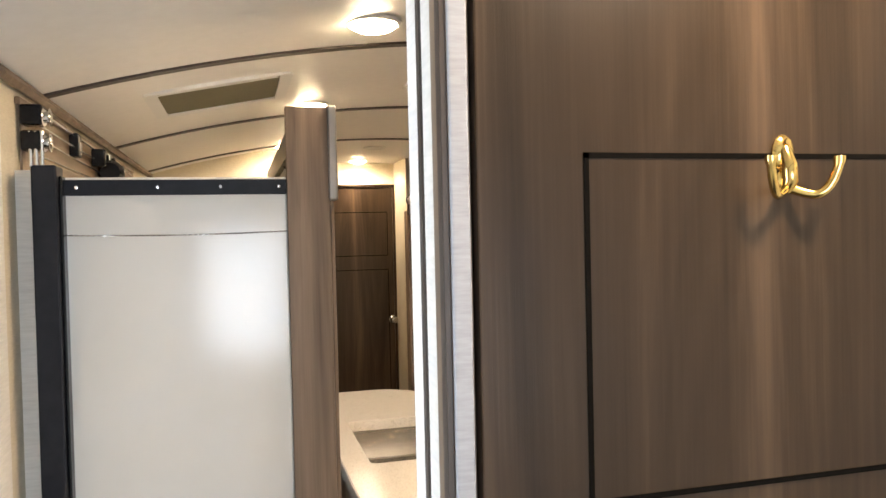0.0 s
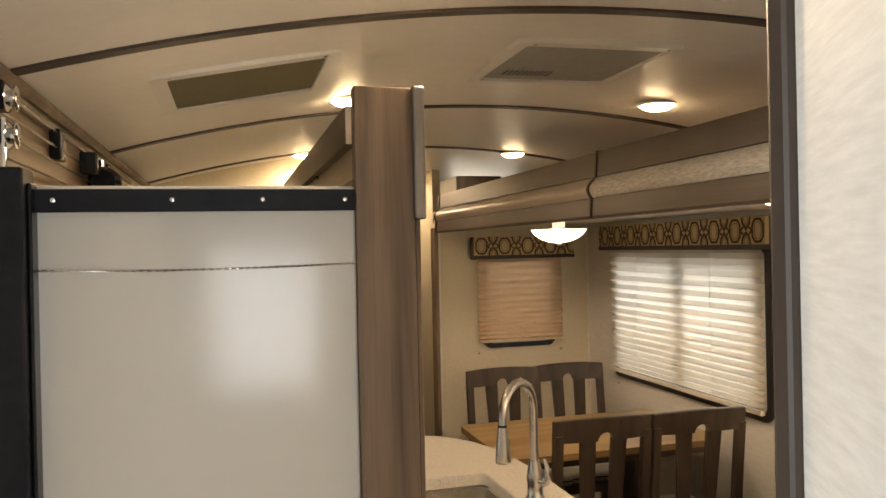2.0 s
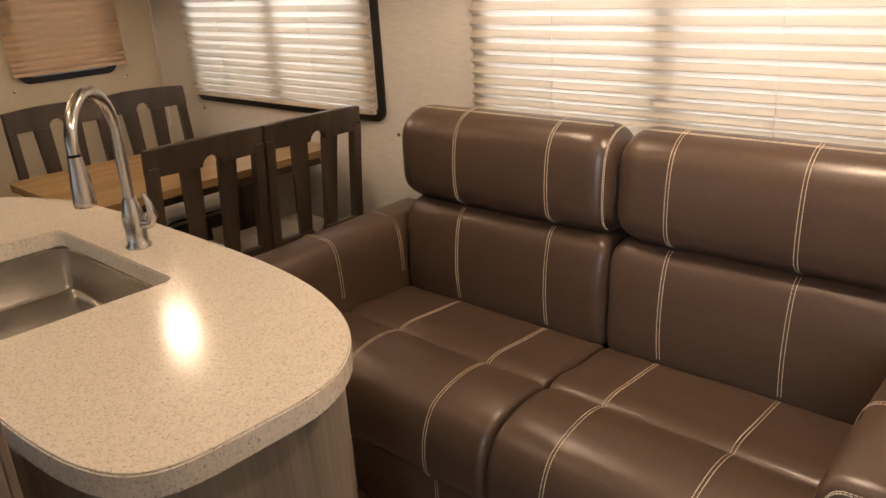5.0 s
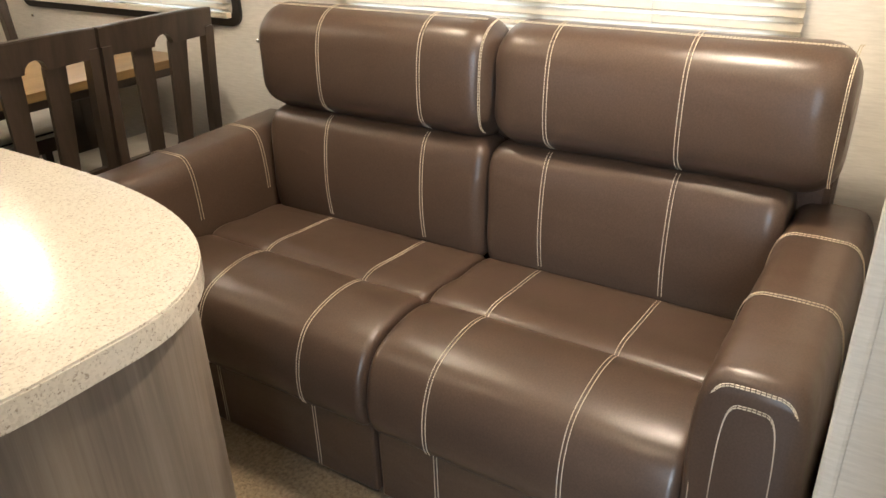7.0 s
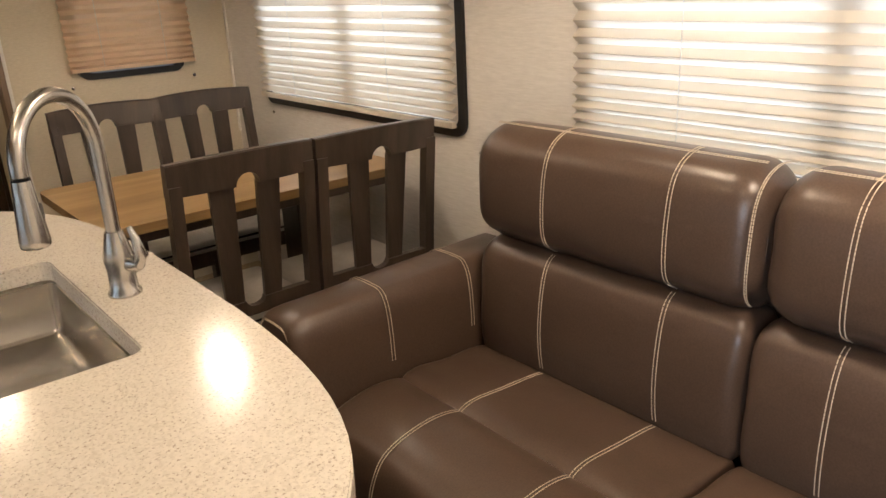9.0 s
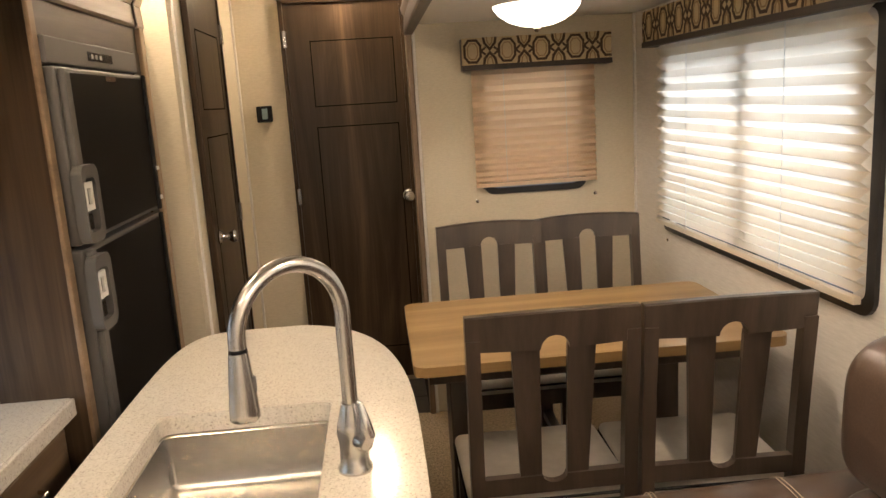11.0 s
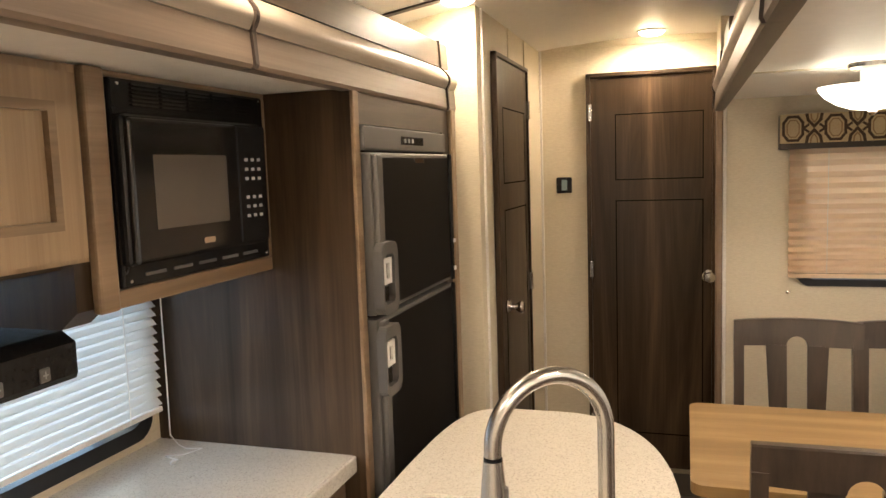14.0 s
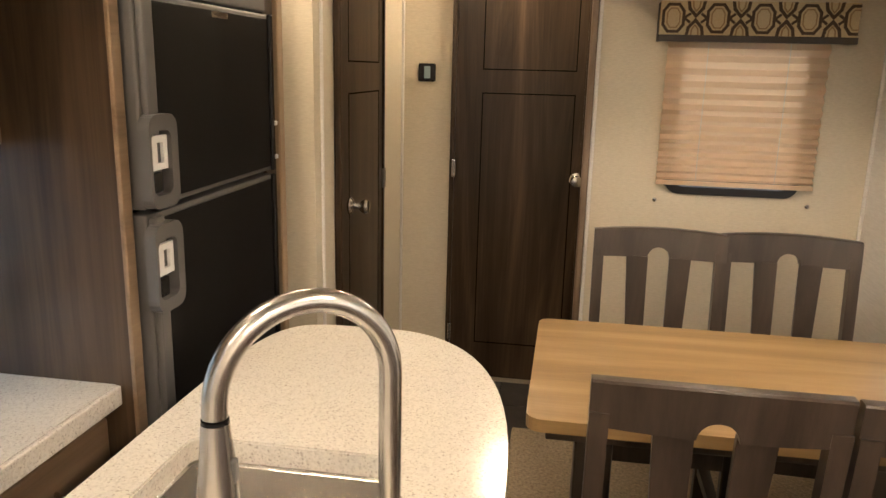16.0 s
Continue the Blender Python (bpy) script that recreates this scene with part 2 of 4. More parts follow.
def lathe(profile, centre, n=28, bm=None, m=None):
    """profile: (radius, height) pairs turned round the upright axis."""
    b = bmesh.new()
    rings = [[b.verts.new((r * math.cos(2 * math.pi * i / n), r * math.sin(2 * math.pi * i / n), h)) for i in range(n)] for r, h in profile]
    for p, q in zip(rings, rings[1:]):
        for i in range(n):
            b.faces.new((p[i], p[(i + 1) % n], q[(i + 1) % n], q[i]))
    b.faces.new(rings[0][::-1])
    b.faces.new(rings[-1])
    if m is not None:
        b.transform(m)
    b.transform(Matrix.Translation(centre))
    return merge(bm if bm is not None else bmesh.new(), b)


def tube(path, radius, n=10, bm=None):
    """A round bar along a path of points; radius: one number or one a point."""
    bm = bm if bm is not None else bmesh.new()
    path = [Vector(p) for p in path]
    rad = radius if isinstance(radius, (list, tuple)) else [radius] * len(path)
    rings, side = [], None
    for i, p in enumerate(path):
        d = (path[min(i + 1, len(path) - 1)] - path[max(i - 1, 0)]).normalized()
        if side is None:
            side = d.orthogonal().normalized()
        side = (side - d * side.dot(d)).normalized()
        up = d.cross(side)
        rings.append([bm.verts.new(p + (side * math.cos(2 * math.pi * k / n) + up * math.sin(2 * math.pi * k / n)) * rad[i]) for k in range(n)])
    for p, q in zip(rings, rings[1:]):
        for k in range(n):
            bm.faces.new((p[k], p[(k + 1) % n], q[(k + 1) % n], q[k]))
    bm.faces.new(rings[0][::-1])
    bm.faces.new(rings[-1])
    return bm


def round_rect(x0, x1, y0, y1, r, n=5):
    pts = []
    for cx, cy, a in ((x1 - r, y1 - r, 0), (x0 + r, y1 - r, 90), (x0 + r, y0 + r, 180), (x1 - r, y0 + r, 270)):
        for i in range(n + 1):
            t = radians(a + 90 * i / n)
            pts.append((cx + r * math.cos(t), cy + r * math.sin(t)))
    return pts


def ring_plate(outer, inner, axis, lo, hi):
    """A plate with a hole: the outline outer less the outline inner, pushed along an axis."""
    b = bmesh.new()
    loops = []
    for pts in (outer, inner):
        vs = [b.verts.new((*p, 0)) for p in pts]
        loops.append(vs)
        for i in range(len(vs)):
            b.edges.new((vs[i], vs[(i + 1) % len(vs)]))
    bmesh.ops.triangle_fill(b, use_beauty=True, use_dissolve=False, edges=b.edges[:])
    got = bmesh.ops.extrude_face_region(b, geom=b.faces[:])
    for v in [g for g in got["geom"] if isinstance(g, bmesh.types.BMVert)]:
        v.co.z = 1
    at = {"x": lambda c: (lo + (hi - lo) * c.z, c.x, c.y), "y": lambda c: (c.x, lo + (hi - lo) * c.z, c.y), "z": lambda c: (c.x, c.y, lo + (hi - lo) * c.z)}[axis]
    for v in b.verts:
        v.co = at(v.co.copy())
    return b

# structure: the shell of the trailer, x across, y along
LEFT, RIGHT, BACK, HALL = -0.19, 2.345, 4.98, 5.46
CROWN_X, CROWN_Z, EDGE_Z = 1.075, 2.125, 1.945


def roof(x):
    return CROWN_Z - (CROWN_Z - EDGE_Z) * ((x - CROWN_X) / 1.265) ** 2


def arch(y0, y1, drop, depth, x0=LEFT, x1=RIGHT, n=28):
    top = [(x0 + (x1 - x0) * i / n, roof(x0 + (x1 - x0) * i / n) - drop) for i in range(n + 1)]
    return prism(top + [(x, z + depth) for x, z in reversed(top)], "y", y0, y1)


shell("floor", box(LEFT - 0.1, RIGHT + 0.1, -1.7, 5.6, -0.06, -0.012), GROUT, "dark subfloor under slate-look vinyl", "floor")
ceiling = part("ceiling", arch(-1.7, 5.6, 0.0, 0.05), CEILING, smooth=True)
tagged(ceiling, "arched white vinyl ceiling of a travel trailer", "ceiling", "", "structure")
for y in (-0.15, 0.93, 1.985, 3.045, 4.09):
    tagged(part("ceiling_batten", arch(y - 0.016, y + 0.016, 0.006, 0.008), TRIM_DARK), "dark brown batten across the arched ceiling", "trim", "ceiling battens", "structure")

shell("wall_left", ring_plate([(-1.7, 0), (1.7, 0), (1.7, 1.99), (-1.7, 1.99)], [(0.5, 0.01), (1.16, 0.01), (1.16, 1.88), (0.5, 1.88)], "x", LEFT - 0.1, LEFT), WALL_PALE, "pale linen-textured side wall with the open entry doorway")
shell("wall_left_far", ring_plate([(1.7, 0), (5.6, 0), (5.6, 1.99), (1.7, 1.99)], [(2.2, 0.86), (3.3, 0.86), (3.3, 1.35), (2.2, 1.35)], "x", LEFT - 0.1, LEFT), WALL, "cream side wall with the kitchen window")
tagged(part("edge_trim", tube([(LEFT + 0.012, -1.6, EDGE_Z - 0.006), (LEFT + 0.012, 5.4, EDGE_Z - 0.006)], 0.013, 6), GREY_WOOD), "brown cove trim between wall and ceiling", "trim", "", "structure")
shell("wall_right", prism([(0.9, 0), (5.6, 0), (5.6, 0.9), (0.9, 0.9)], "x", RIGHT, RIGHT + 0.1), WALL_PALE, "cream linen-textured wall under the side windows")
shell("wall_right_top", box(RIGHT, RIGHT + 0.1, 0.9, 5.6, 1.6, 1.99), WALL_PALE, "cream linen-textured wall over the side windows")
for a, b in ((0.9, 1.52), (2.735, 3.37), (4.555, 5.6)):
    shell("wall_right_pier", box(RIGHT, RIGHT + 0.1, a, b, 0.9, 1.6), WALL_PALE, "cream linen-textured wall beside the side windows")
shell("wall_dinette", ring_plate([(1.353, 0), (RIGHT, 0), (RIGHT, 1.79), (1.353, 1.79)], round_rect(1.63, 2.12, 1.03, 1.6, 0.05), "y", BACK, BACK + 0.06), WALL, "cream wall behind the dinette")
shell("wall_hall", box(0.528, 1.5, HALL, HALL + 0.08, 0, 2.2), WALL, "cream wall at the end of the hall")
shell("wall_return", box(1.353, 1.4, BACK + 0.06, HALL, 0, 2.14), WALL, "cream wall between dinette and hall")
shell("wall_closet", box(0.45, 0.528, 4.33, HALL, 0, 2.14), WALL, "cream wall with the narrow closet door")
shell("wall_slide_stop", box(LEFT, 0.528, 4.262, 4.33, 0, 2.14), WALL, "cream wall beside the kitchen slide")
shell("wall_behind", ring_plate([(LEFT, 0), (RIGHT, 0), (RIGHT, 2.2), (LEFT, 2.2)], [(0.05, 0.85), (0.85, 0.85), (0.85, 1.65), (0.05, 1.65)], "y", -1.62, -1.52), WALL_PALE, "pale wall with a window behind the entry")
shell("wall_bath", box(1.2, 1.26, -1.52, 0.69, 0, 2.2), WALL_PALE, "pale wall of the entry")
for y in (4.75, 5.07):
    tagged(part("wall_batten", box(0.528, 0.532, y, y + 0.012, 1.965, 2.1), WALL), "cream batten over the closet door", "trim", "", "structure")
tagged(part("corner_trim", box(0.522, 0.536, 4.322, 4.336, 0, 2.1, 0.003), WALL_PALE), "cream corner bead", "trim", "corner beads", "structure")
tagged(part("corner_trim", box(0.528, 0.54, HALL - 0.012, HALL, 0, 2.1, 0.003), WALL_PALE), "cream corner bead", "trim", "corner beads", "structure")
tagged(part("corner_trim", box(RIGHT - 0.012, RIGHT, BACK - 0.012, BACK, 0.7, 1.775, 0.003), WALL_PALE), "cream corner bead", "trim", "corner beads", "structure")
tagged(part("wall_batten", box(0.755, 0.767, HALL - 0.004, HALL, 0, 2.1), WALL), "cream wall batten beside the hall door", "trim", "", "structure")
tagged(part("crown_trim", box(0.54, 1.353, HALL - 0.012, HALL, 2.09, 2.105), WALL), "cream crown strip", "trim", "", "structure")
tagged(part("slide_jamb_trim", box(1.335, 1.36, BACK - 0.03, BACK + 0.06, 0, 1.76, 0.006), GREY_WOOD), "brown wood edge trim of the dinette slide", "trim", "", "structure")
tagged(part("slide_jamb_bead", box(1.36, 1.375, BACK - 0.02, BACK, 0, 1.76, 0.004), WALL_PALE), "cream bead beside the slide trim", "trim", "", "structure")

# entry partition with its fabric-textured end and the open wood door
shell("wall_partition", prism([(0.425, 0.684), (0.425, 0.79), (0.53, 1.0), (2.345, 1.0), (2.345, 0.684)], "z", 0, 2.13), WALL_PALE, "pale linen-textured partition beside the entry")
tagged(part("partition_edge", box(0.522, 0.55, 0.998, 1.02, 0, 2.1, 0.005), TRIM_DARK), "dark brown edge trim of the partition", "trim", "", "structure")
tagged(part("partition_groove", box(0.4225, 0.4265, 0.729, 0.741, 0, 2.1), TRIM_DARK), "dark joint strip on the partition", "trim", "", "structure")
tagged(part("door_jamb", box(0.421, 0.449, 0.656, 0.6835, 0, 2.1, 0.003), GREY_WOOD), "brown wood door jamb", "trim", "", "structure")
# shade of the gap beside the jamb, put in as a dark strip
tagged(part("jamb_shadow_strip", box(0.4185, 0.4245, 0.641, 0.6555, 0, 2.1, 0.001), TRIM_DARK), "dark strip standing in for the shaded gap along the door jamb", "trim", "", "structure")
tagged(part("door_stop", box(0.425, 0.442, 0.638, 0.6445, 0, 2.1, 0.002), STRIP), "pale edge strip along the door jamb", "trim", "", "structure")
shell("wall_slide_end", box(1.331, RIGHT, 1.1, 1.17, 0, 1.79), WALL_PALE, "pale end wall of the sofa slide")
tagged(part("slide_end_trim", box(1.325, 1.36, 1.165, 1.19, 0, 1.75, 0.006), WALL_PALE), "pale edge trim of the sofa slide", "trim", "", "structure")
shell("ceiling_slide", box(1.345, RIGHT, 1.17, BACK, 1.775, 1.81), CEILING, "flat white ceiling of the sofa slide", "ceiling")
shell("ceiling_kitchen_slide", box(-0.1, 0.45, 1.812, 4.2, 1.735, 1.74), CEILING, "flat white ceiling of the kitchen slide", "ceiling")
# unseen board, added to dull the lamp's bright patch above the slide
shell("slide_glare_board", box(1.36, RIGHT, 1.17, BACK, 1.811, 1.818), DARK_WOOD_Y, "unseen dark board added on the sofa slide to dull lamp glare", "trim")
tagged(part("ceiling_joint", box(1.345, RIGHT, 4.0, 4.012, 1.772, 1.776), WALL), "thin joint strip on the slide ceiling", "trim", "", "structure")

# carpet in the slide
tagged(part("carpet", box(1.12, RIGHT, 1.17, BACK, -0.012, 0.012, 0.006), CARPET), "beige shag carpet under table and sofa", "carpet", "", "structure")


def cornice(x, way, y0, y1, joint, flange, near_mid, edge):
    """The three-band wood cornice over a slide; way: the side on which it faces."""
    c = thing("cornice", (x, (y0 + y1) / 2, 1.73), "grey-brown wood cornice in three bands over the slide", "cornice", "slide cornices")
    s = way
    low = [(x - s * 0.03, 1.728), (x + s * 0.004, 1.728), (x + s * 0.008, 1.736), (x + s * 0.004, 1.795), (x - s * 0.03, 1.795)]
    bulge = [(x - s * 0.03, 1.797)] + [(x + s * (0.004 + 0.02 * math.sin(math.pi * i / 8)) - s * 0.02 * i / 8, 1.797 + 0.069 * i / 8) for i in range(9)] + [(x - s * 0.03, 1.866)]
    top = [(x - s * 0.05, 1.868), (x - s * 0.014, 1.868), (x - s * 0.02, 1.95), (x - s * 0.05, 1.95)]
    for a, b in ((y0, joint), (joint, y1)):
        part("lower_band", prism(low, "y", a, b), edge, c)
        part("middle_band", prism(bulge, "y", a, b), near_mid if a == y0 else PALE_WOOD_Y, c, "paler rounded middle band", True)
        part("upper_band", prism(top, "y", a, b), DARK_WOOD_Y, c, "darker upper band")
    for y in (joint, flange):
        out = [(px + s * 0.006, pz) for px, pz in low[1:4]] + [(px + s * 0.006, pz) for px, pz in bulge[1:-1]] + [(px + s * 0.006, pz + 0.004) for px, pz in top[1:3]]
        back = [(px - s * 0.03, pz) for px, pz in reversed(out)]
        part("joint_strip", prism([(px, pz) for px, pz in out] + back, "y", y - 0.006, y + 0.006), TRIM_DARK, c, "dark joint strip")
    return c


cornice(1.331, -1, 1.17, 4.9, 2.88, 4.86, LINEN, DARK_WOOD_Y)
cornice(0.462, 1, 2.2, 4.19, 2.915, 4.1, PALE_WOOD_Y, GREY_WOOD_Y)


def panel_door(name, axis, face, a0, a1, z0, z1, way, label, panels):
    """A flat wood door with grooved panels; face: the plane of its front; way: where the front looks."""
    d = thing(name, (face, a0, z0) if axis == "x" else (a0, face, z0), label, "door")
    d["kind"] = "structure"
    f0, f1 = sorted((face, face - way * 0.025))

    def slab(p, q, r, s, lo, hi, name_, m, bev=0.0):
        lo, hi = sorted((lo, hi))
        part(name_, box(lo, hi, p, q, r, s, bev) if axis == "x" else box(p, q, lo, hi, r, s, bev), m, d)

    slab(a0, a1, z0, z1, f0, f1, "leaf", DARK_WOOD, 0.002)
    t, w = 0.005, 0.0012
    for p, q, r, s in panels:
        for u in ((p, p + t, r, s), (q - t, q, r, s), (p, q, r, r + t), (p, q, s - t, s)):
            slab(*u, face, face + way * w, "groove", GROOVE)
    return d


# the doors
hall_door = panel_door("door_1", "y", HALL - 0.02, 0.777, 1.335, 0.03, 1.945, -1, "closed dark walnut hall door with grooved panels", [(0.893, 1.297, 1.453, 1.768), (0.893, 1.297, 0.2, 1.356)])
for lo, hi, z0, z1 in ((0.757, 0.777, 0, 1.965), (1.335, 1.352, 0, 1.965), (0.757, 1.352, 1.945, 1.965)):
    part("door_frame", box(lo, hi, HALL - 0.034, HALL - 0.001, z0, z1, 0.003), DARK_WOOD, hall_door)
closet_door = panel_door("door_2", "x", 0.545, 4.47, 5.03, 0.03, 1.945, 1, "closed dark walnut closet door with grooved panels", [(4.565, 4.975, 1.469, 1.765), (4.565, 4.975, 0.2, 1.368)])
for lo, hi, z0, z1 in ((4.452, 4.47, 0, 1.962), (5.03, 5.048, 0, 1.962), (4.452, 5.048, 1.945, 1.962)):
    part("door_frame", box(0.529, 0.553, lo, hi, z0, z1, 0.003), DARK_WOOD, closet_door)
open_door = panel_door("door_3", "y", 0.645, 0.45, 1.12, 0.03, 1.98, -1, "open dark walnut entry door with a grooved panel", [(0.548, 1.0, 1.366, 1.678), (0.548, 1.0, 0.3, 1.32)])


def knob(parent, at, way):
    m = Matrix.Rotation(radians(90), 4, Vector(way).cross(Vector((0, 0, 1)))) if way else Matrix()
    m = Vector((0, 0, 1)).rotation_difference(Vector(way)).to_matrix().to_4x4()
    k = part("door_knob", lathe([(0.03, 0), (0.031, 0.006), (0.024, 0.012), (0.012, 0.016), (0.011, 0.035), (0.02, 0.044), (0.026, 0.058), (0.022, 0.068), (0.008, 0.071)], at, 20, None, m), NICKEL, parent, "brushed nickel door knob", True)
    return k


knob(hall_door, (1.322, HALL - 0.02, 0.99), (0, -1, 0))
knob(closet_door, (0.545, 4.57, 0.985), (1, 0, 0))
for z in (1.78, 1.02, 0.25):
    part("hinge", box(0.768, 0.786, HALL - 0.04, HALL - 0.018, z - 0.04, z + 0.04, 0.003), NICKEL, hall_door, "small metal hinge")
    part("hinge", box(0.543, 0.56, 5.02, 5.04, z - 0.04, z + 0.04, 0.003), NICKEL, closet_door, "small metal hinge")


def coat_hook(x, y, z):
    h = thing("coat_hook", (x, y, z), "polished brass double coat hook on the entry door", "hook")
    flat = Matrix.Rotation(radians(90), 4, "X")
    part("back_plate", lathe([(0.004, -0.001), (0.0125, 0.0), (0.0135, 0.003), (0.011, 0.006), (0.003, 0.008)], (x, y, z + 0.014), 22, None, flat @ Matrix.Diagonal((0.9, 1.3, 1, 1))), BRASS, h, "", True)
    part("lower_plate", lathe([(0.004, -0.001), (0.009, 0.0), (0.0095, 0.004), (0.004, 0.009)], (x, y, z - 0.012), 20, None, flat @ Matrix.Diagonal((1, 1.2, 1, 1))), BRASS, h, "", True)
    part("stem", tube([(x, y - 0.004, z + 0.018), (x, y - 0.011, z + 0.002), (x, y - 0.012, z - 0.012), (x, y - 0.006, z - 0.02)], [0.006, 0.0075, 0.0075, 0.006], 12), BRASS, h, "", True)
    for px, pz in ((x, z + 0.024), (x, z - 0.018)):
        part("screw", lathe([(0.0035, 0.0), (0.003, 0.002), (0.001, 0.0026)], (px, y - 0.008, pz), 10, None, flat), BRASS, h, "", True)
    for s in (-1, 1):
        arc = []
        for i in range(13):
            t = i / 12
            out = math.sin(t * math.pi / 2 * 1.05)
            arc.append((x + s * 0.037 * out, y - 0.006 - 0.026 * out, z - 0.017 - 0.009 * math.sin(math.pi * min(1, t * 1.25)) + 0.026 * max(0, t - 0.35) ** 1.4 / 0.55))
        part("prong", tube(arc, [0.0048 - 0.0008 * i / 12 for i in range(11)] + [0.0054, 0.0056], 12), BRASS, h, "", True)


coat_hook(0.752, 0.645, 1.664)

# kitchen slide, seen from its end: white shell, black seal, wood post
slide = thing("kitchen_slide", (0.13, 1.8, 0), "white gelcoat end wall of the kitchen slide-out", "slide-out")
part("end_panel", box(-0.1, 0.363, 1.782, 1.81, 0.012, 1.744, 0.004), GELCOAT, slide)
for turn in (0.0, math.pi):
    strand = [(-0.1 + 0.463 * i / 150, 1.7765 + 0.0009 * math.cos(i * 0.9 + turn), 1.622 - 0.004 * math.sin(math.pi * i / 150) + 0.0009 * math.sin(i * 0.9 + turn)) for i in range(151)]
    part("cable_strand", tube(strand, 0.0011, 5), STEEL, slide, "twisted steel cable across the panel", True)
part("top_bar", box(-0.1, 0.362, 1.770, 1.782, 1.705, 1.738, 0.002), BLACK_MATT, slide, "black bar under the top edge")
for x in (-0.07, 0.09, 0.22, 0.345):
    part("screw", lathe([(0.004, 0), (0.0035, 0.002), (0.0012, 0.0026)], (x, 1.77, 1.722), 10, None, Matrix.Rotation(radians(90), 4, "X")), CHROME, slide, "chrome screw", True)
part("seal_post", box(-0.148, -0.1, 1.735, 1.8, 0.0, 1.766, 0.004), BLACK_MATT, slide, "black upright seal post")
part("seal_lip", box(-0.0995, -0.093, 1.75, 1.785, 0.0, 1.745, 0.003), BLACK, slide, "rubber lip")
part("corner_post", box(0.363, 0.459, 1.775, 1.805, 0.0, 1.902, 0.002), GREY_WOOD, slide, "weathered brown wood face board")
part("edge_guard", box(0.457, 0.477, 1.768, 1.81, 1.69, 1.905, 0.004), ALU, slide, "grey metal corner guard")
part("fascia_edge", box(0.4595, 0.468, 1.777, 1.803, 0.0, 1.69, 0.002), GREY_WOOD, slide)

tagged(part("slide_gap_trim", box(LEFT, -0.1485, 1.79, 1.812, 0, 1.76), WALL_PALE), "pale filler strip beside the slide seal", "trim", "", "structure")

# cable gear on the side wall over the slide
gear = thing("slide_cable_gear", (LEFT, 2.2, 1.85), "chrome and black cable pulleys of the slide mechanism", "mechanism")
part("rail", box(LEFT + 0.001, LEFT + 0.012, 1.8, 3.6, 1.9, 1.915, 0.002), CABINET_WOOD_Y, gear)
part("mount_board", box(LEFT + 0.001, LEFT + 0.006, 1.83, 3.6, 1.76, 1.9), CABINET_WOOD_Y, gear, "pale mounting board")
for y, z in ((1.83, 1.88), (1.83, 1.825)):
    part("pulley_block", box(LEFT + 0.006, LEFT + 0.05, y - 0.02, y + 0.03, z - 0.022, z + 0.022, 0.006), BLACK, gear)
    part("pulley", lathe([(0.016, -0.008), (0.02, -0.006), (0.013, 0), (0.02, 0.006), (0.016, 0.008)], (LEFT + 0.056, y, z - 0.004), 18, None, Matrix.Rotation(radians(90), 4, "Y")), CHROME, gear, "chrome pulley", True)
for x in (0.025, 0.036, 0.047):
    part("cable_tube", tube([(LEFT + x, 1.815, 1.77), (LEFT + x, 1.815, 1.845)], 0.0045, 8), CHROME, gear, "", True)
for z0, z1, x in ((1.905, 1.88, 0.02), (1.872, 1.85, 0.02), (1.84, 1.815, 0.02), (1.80, 1.79, 0.024)):
    part("cable", tube([(LEFT + x, 1.84, z0), (LEFT + x, 3.5, z1)], 0.003, 6), STEEL, gear, "", True)
part("bracket", box(LEFT + 0.006, LEFT + 0.03, 2.3, 2.345, 1.84, 1.905, 0.004), BLACK, gear, "black bracket")
part("bracket_plate", box(LEFT + 0.03, LEFT + 0.033, 2.31, 2.335, 1.86, 1.88), CHROME, gear)
part("motor", lathe([(0.02, -0.035), (0.038, -0.03), (0.04, 0.02), (0.03, 0.035)], (LEFT + 0.05, 2.72, 1.83), 20, None, Matrix.Rotation(radians(90), 4, "X")), BLACK, gear, "black round motor", True)
for i in range(5):
    part("chain_guide", box(LEFT + 0.01, LEFT + 0.05, 2.6 + 0.1 * i, 2.63 + 0.1 * i, 1.84, 1.895 - 0.004 * i, 0.004), CHROME if i % 2 else BLACK, gear)

# kitchen: counter, cabinets, microwave, fridge
KX = -0.155
shell("wall_kitchen", ring_plate([(1.81, 0), (3.355, 0), (3.355, 1.735), (1.81, 1.735)], round_rect(2.1, 3.31, 0.86, 1.36, 0.05), "x", KX - 0.03, KX), WALL, "cream kitchen wall with a window")
counter = thing("kitchen_counter", (0.14, 2.6, 0.79), "speckled cream countertop along the kitchen wall", "countertop")
part("slab", box(KX, 0.42, 1.81, 3.352, 0.788, 0.828), QUARTZ, counter)
part("edge_band", box(0.4202, 0.432, 1.81, 3.352, 0.786, 0.8275, 0.003), QUARTZ, counter)
base = thing("base_cabinet", (0.12, 2.6, 0), "brown wood kitchen base cabinet with drawers", "cabinet")
part("body", box(KX, 0.385, 1.81, 3.352, 0.08, 0.786), DARK_WOOD, base)
part("toe_kick", box(KX, 0.34, 1.81, 3.352, 0, 0.08), BLACK, base)
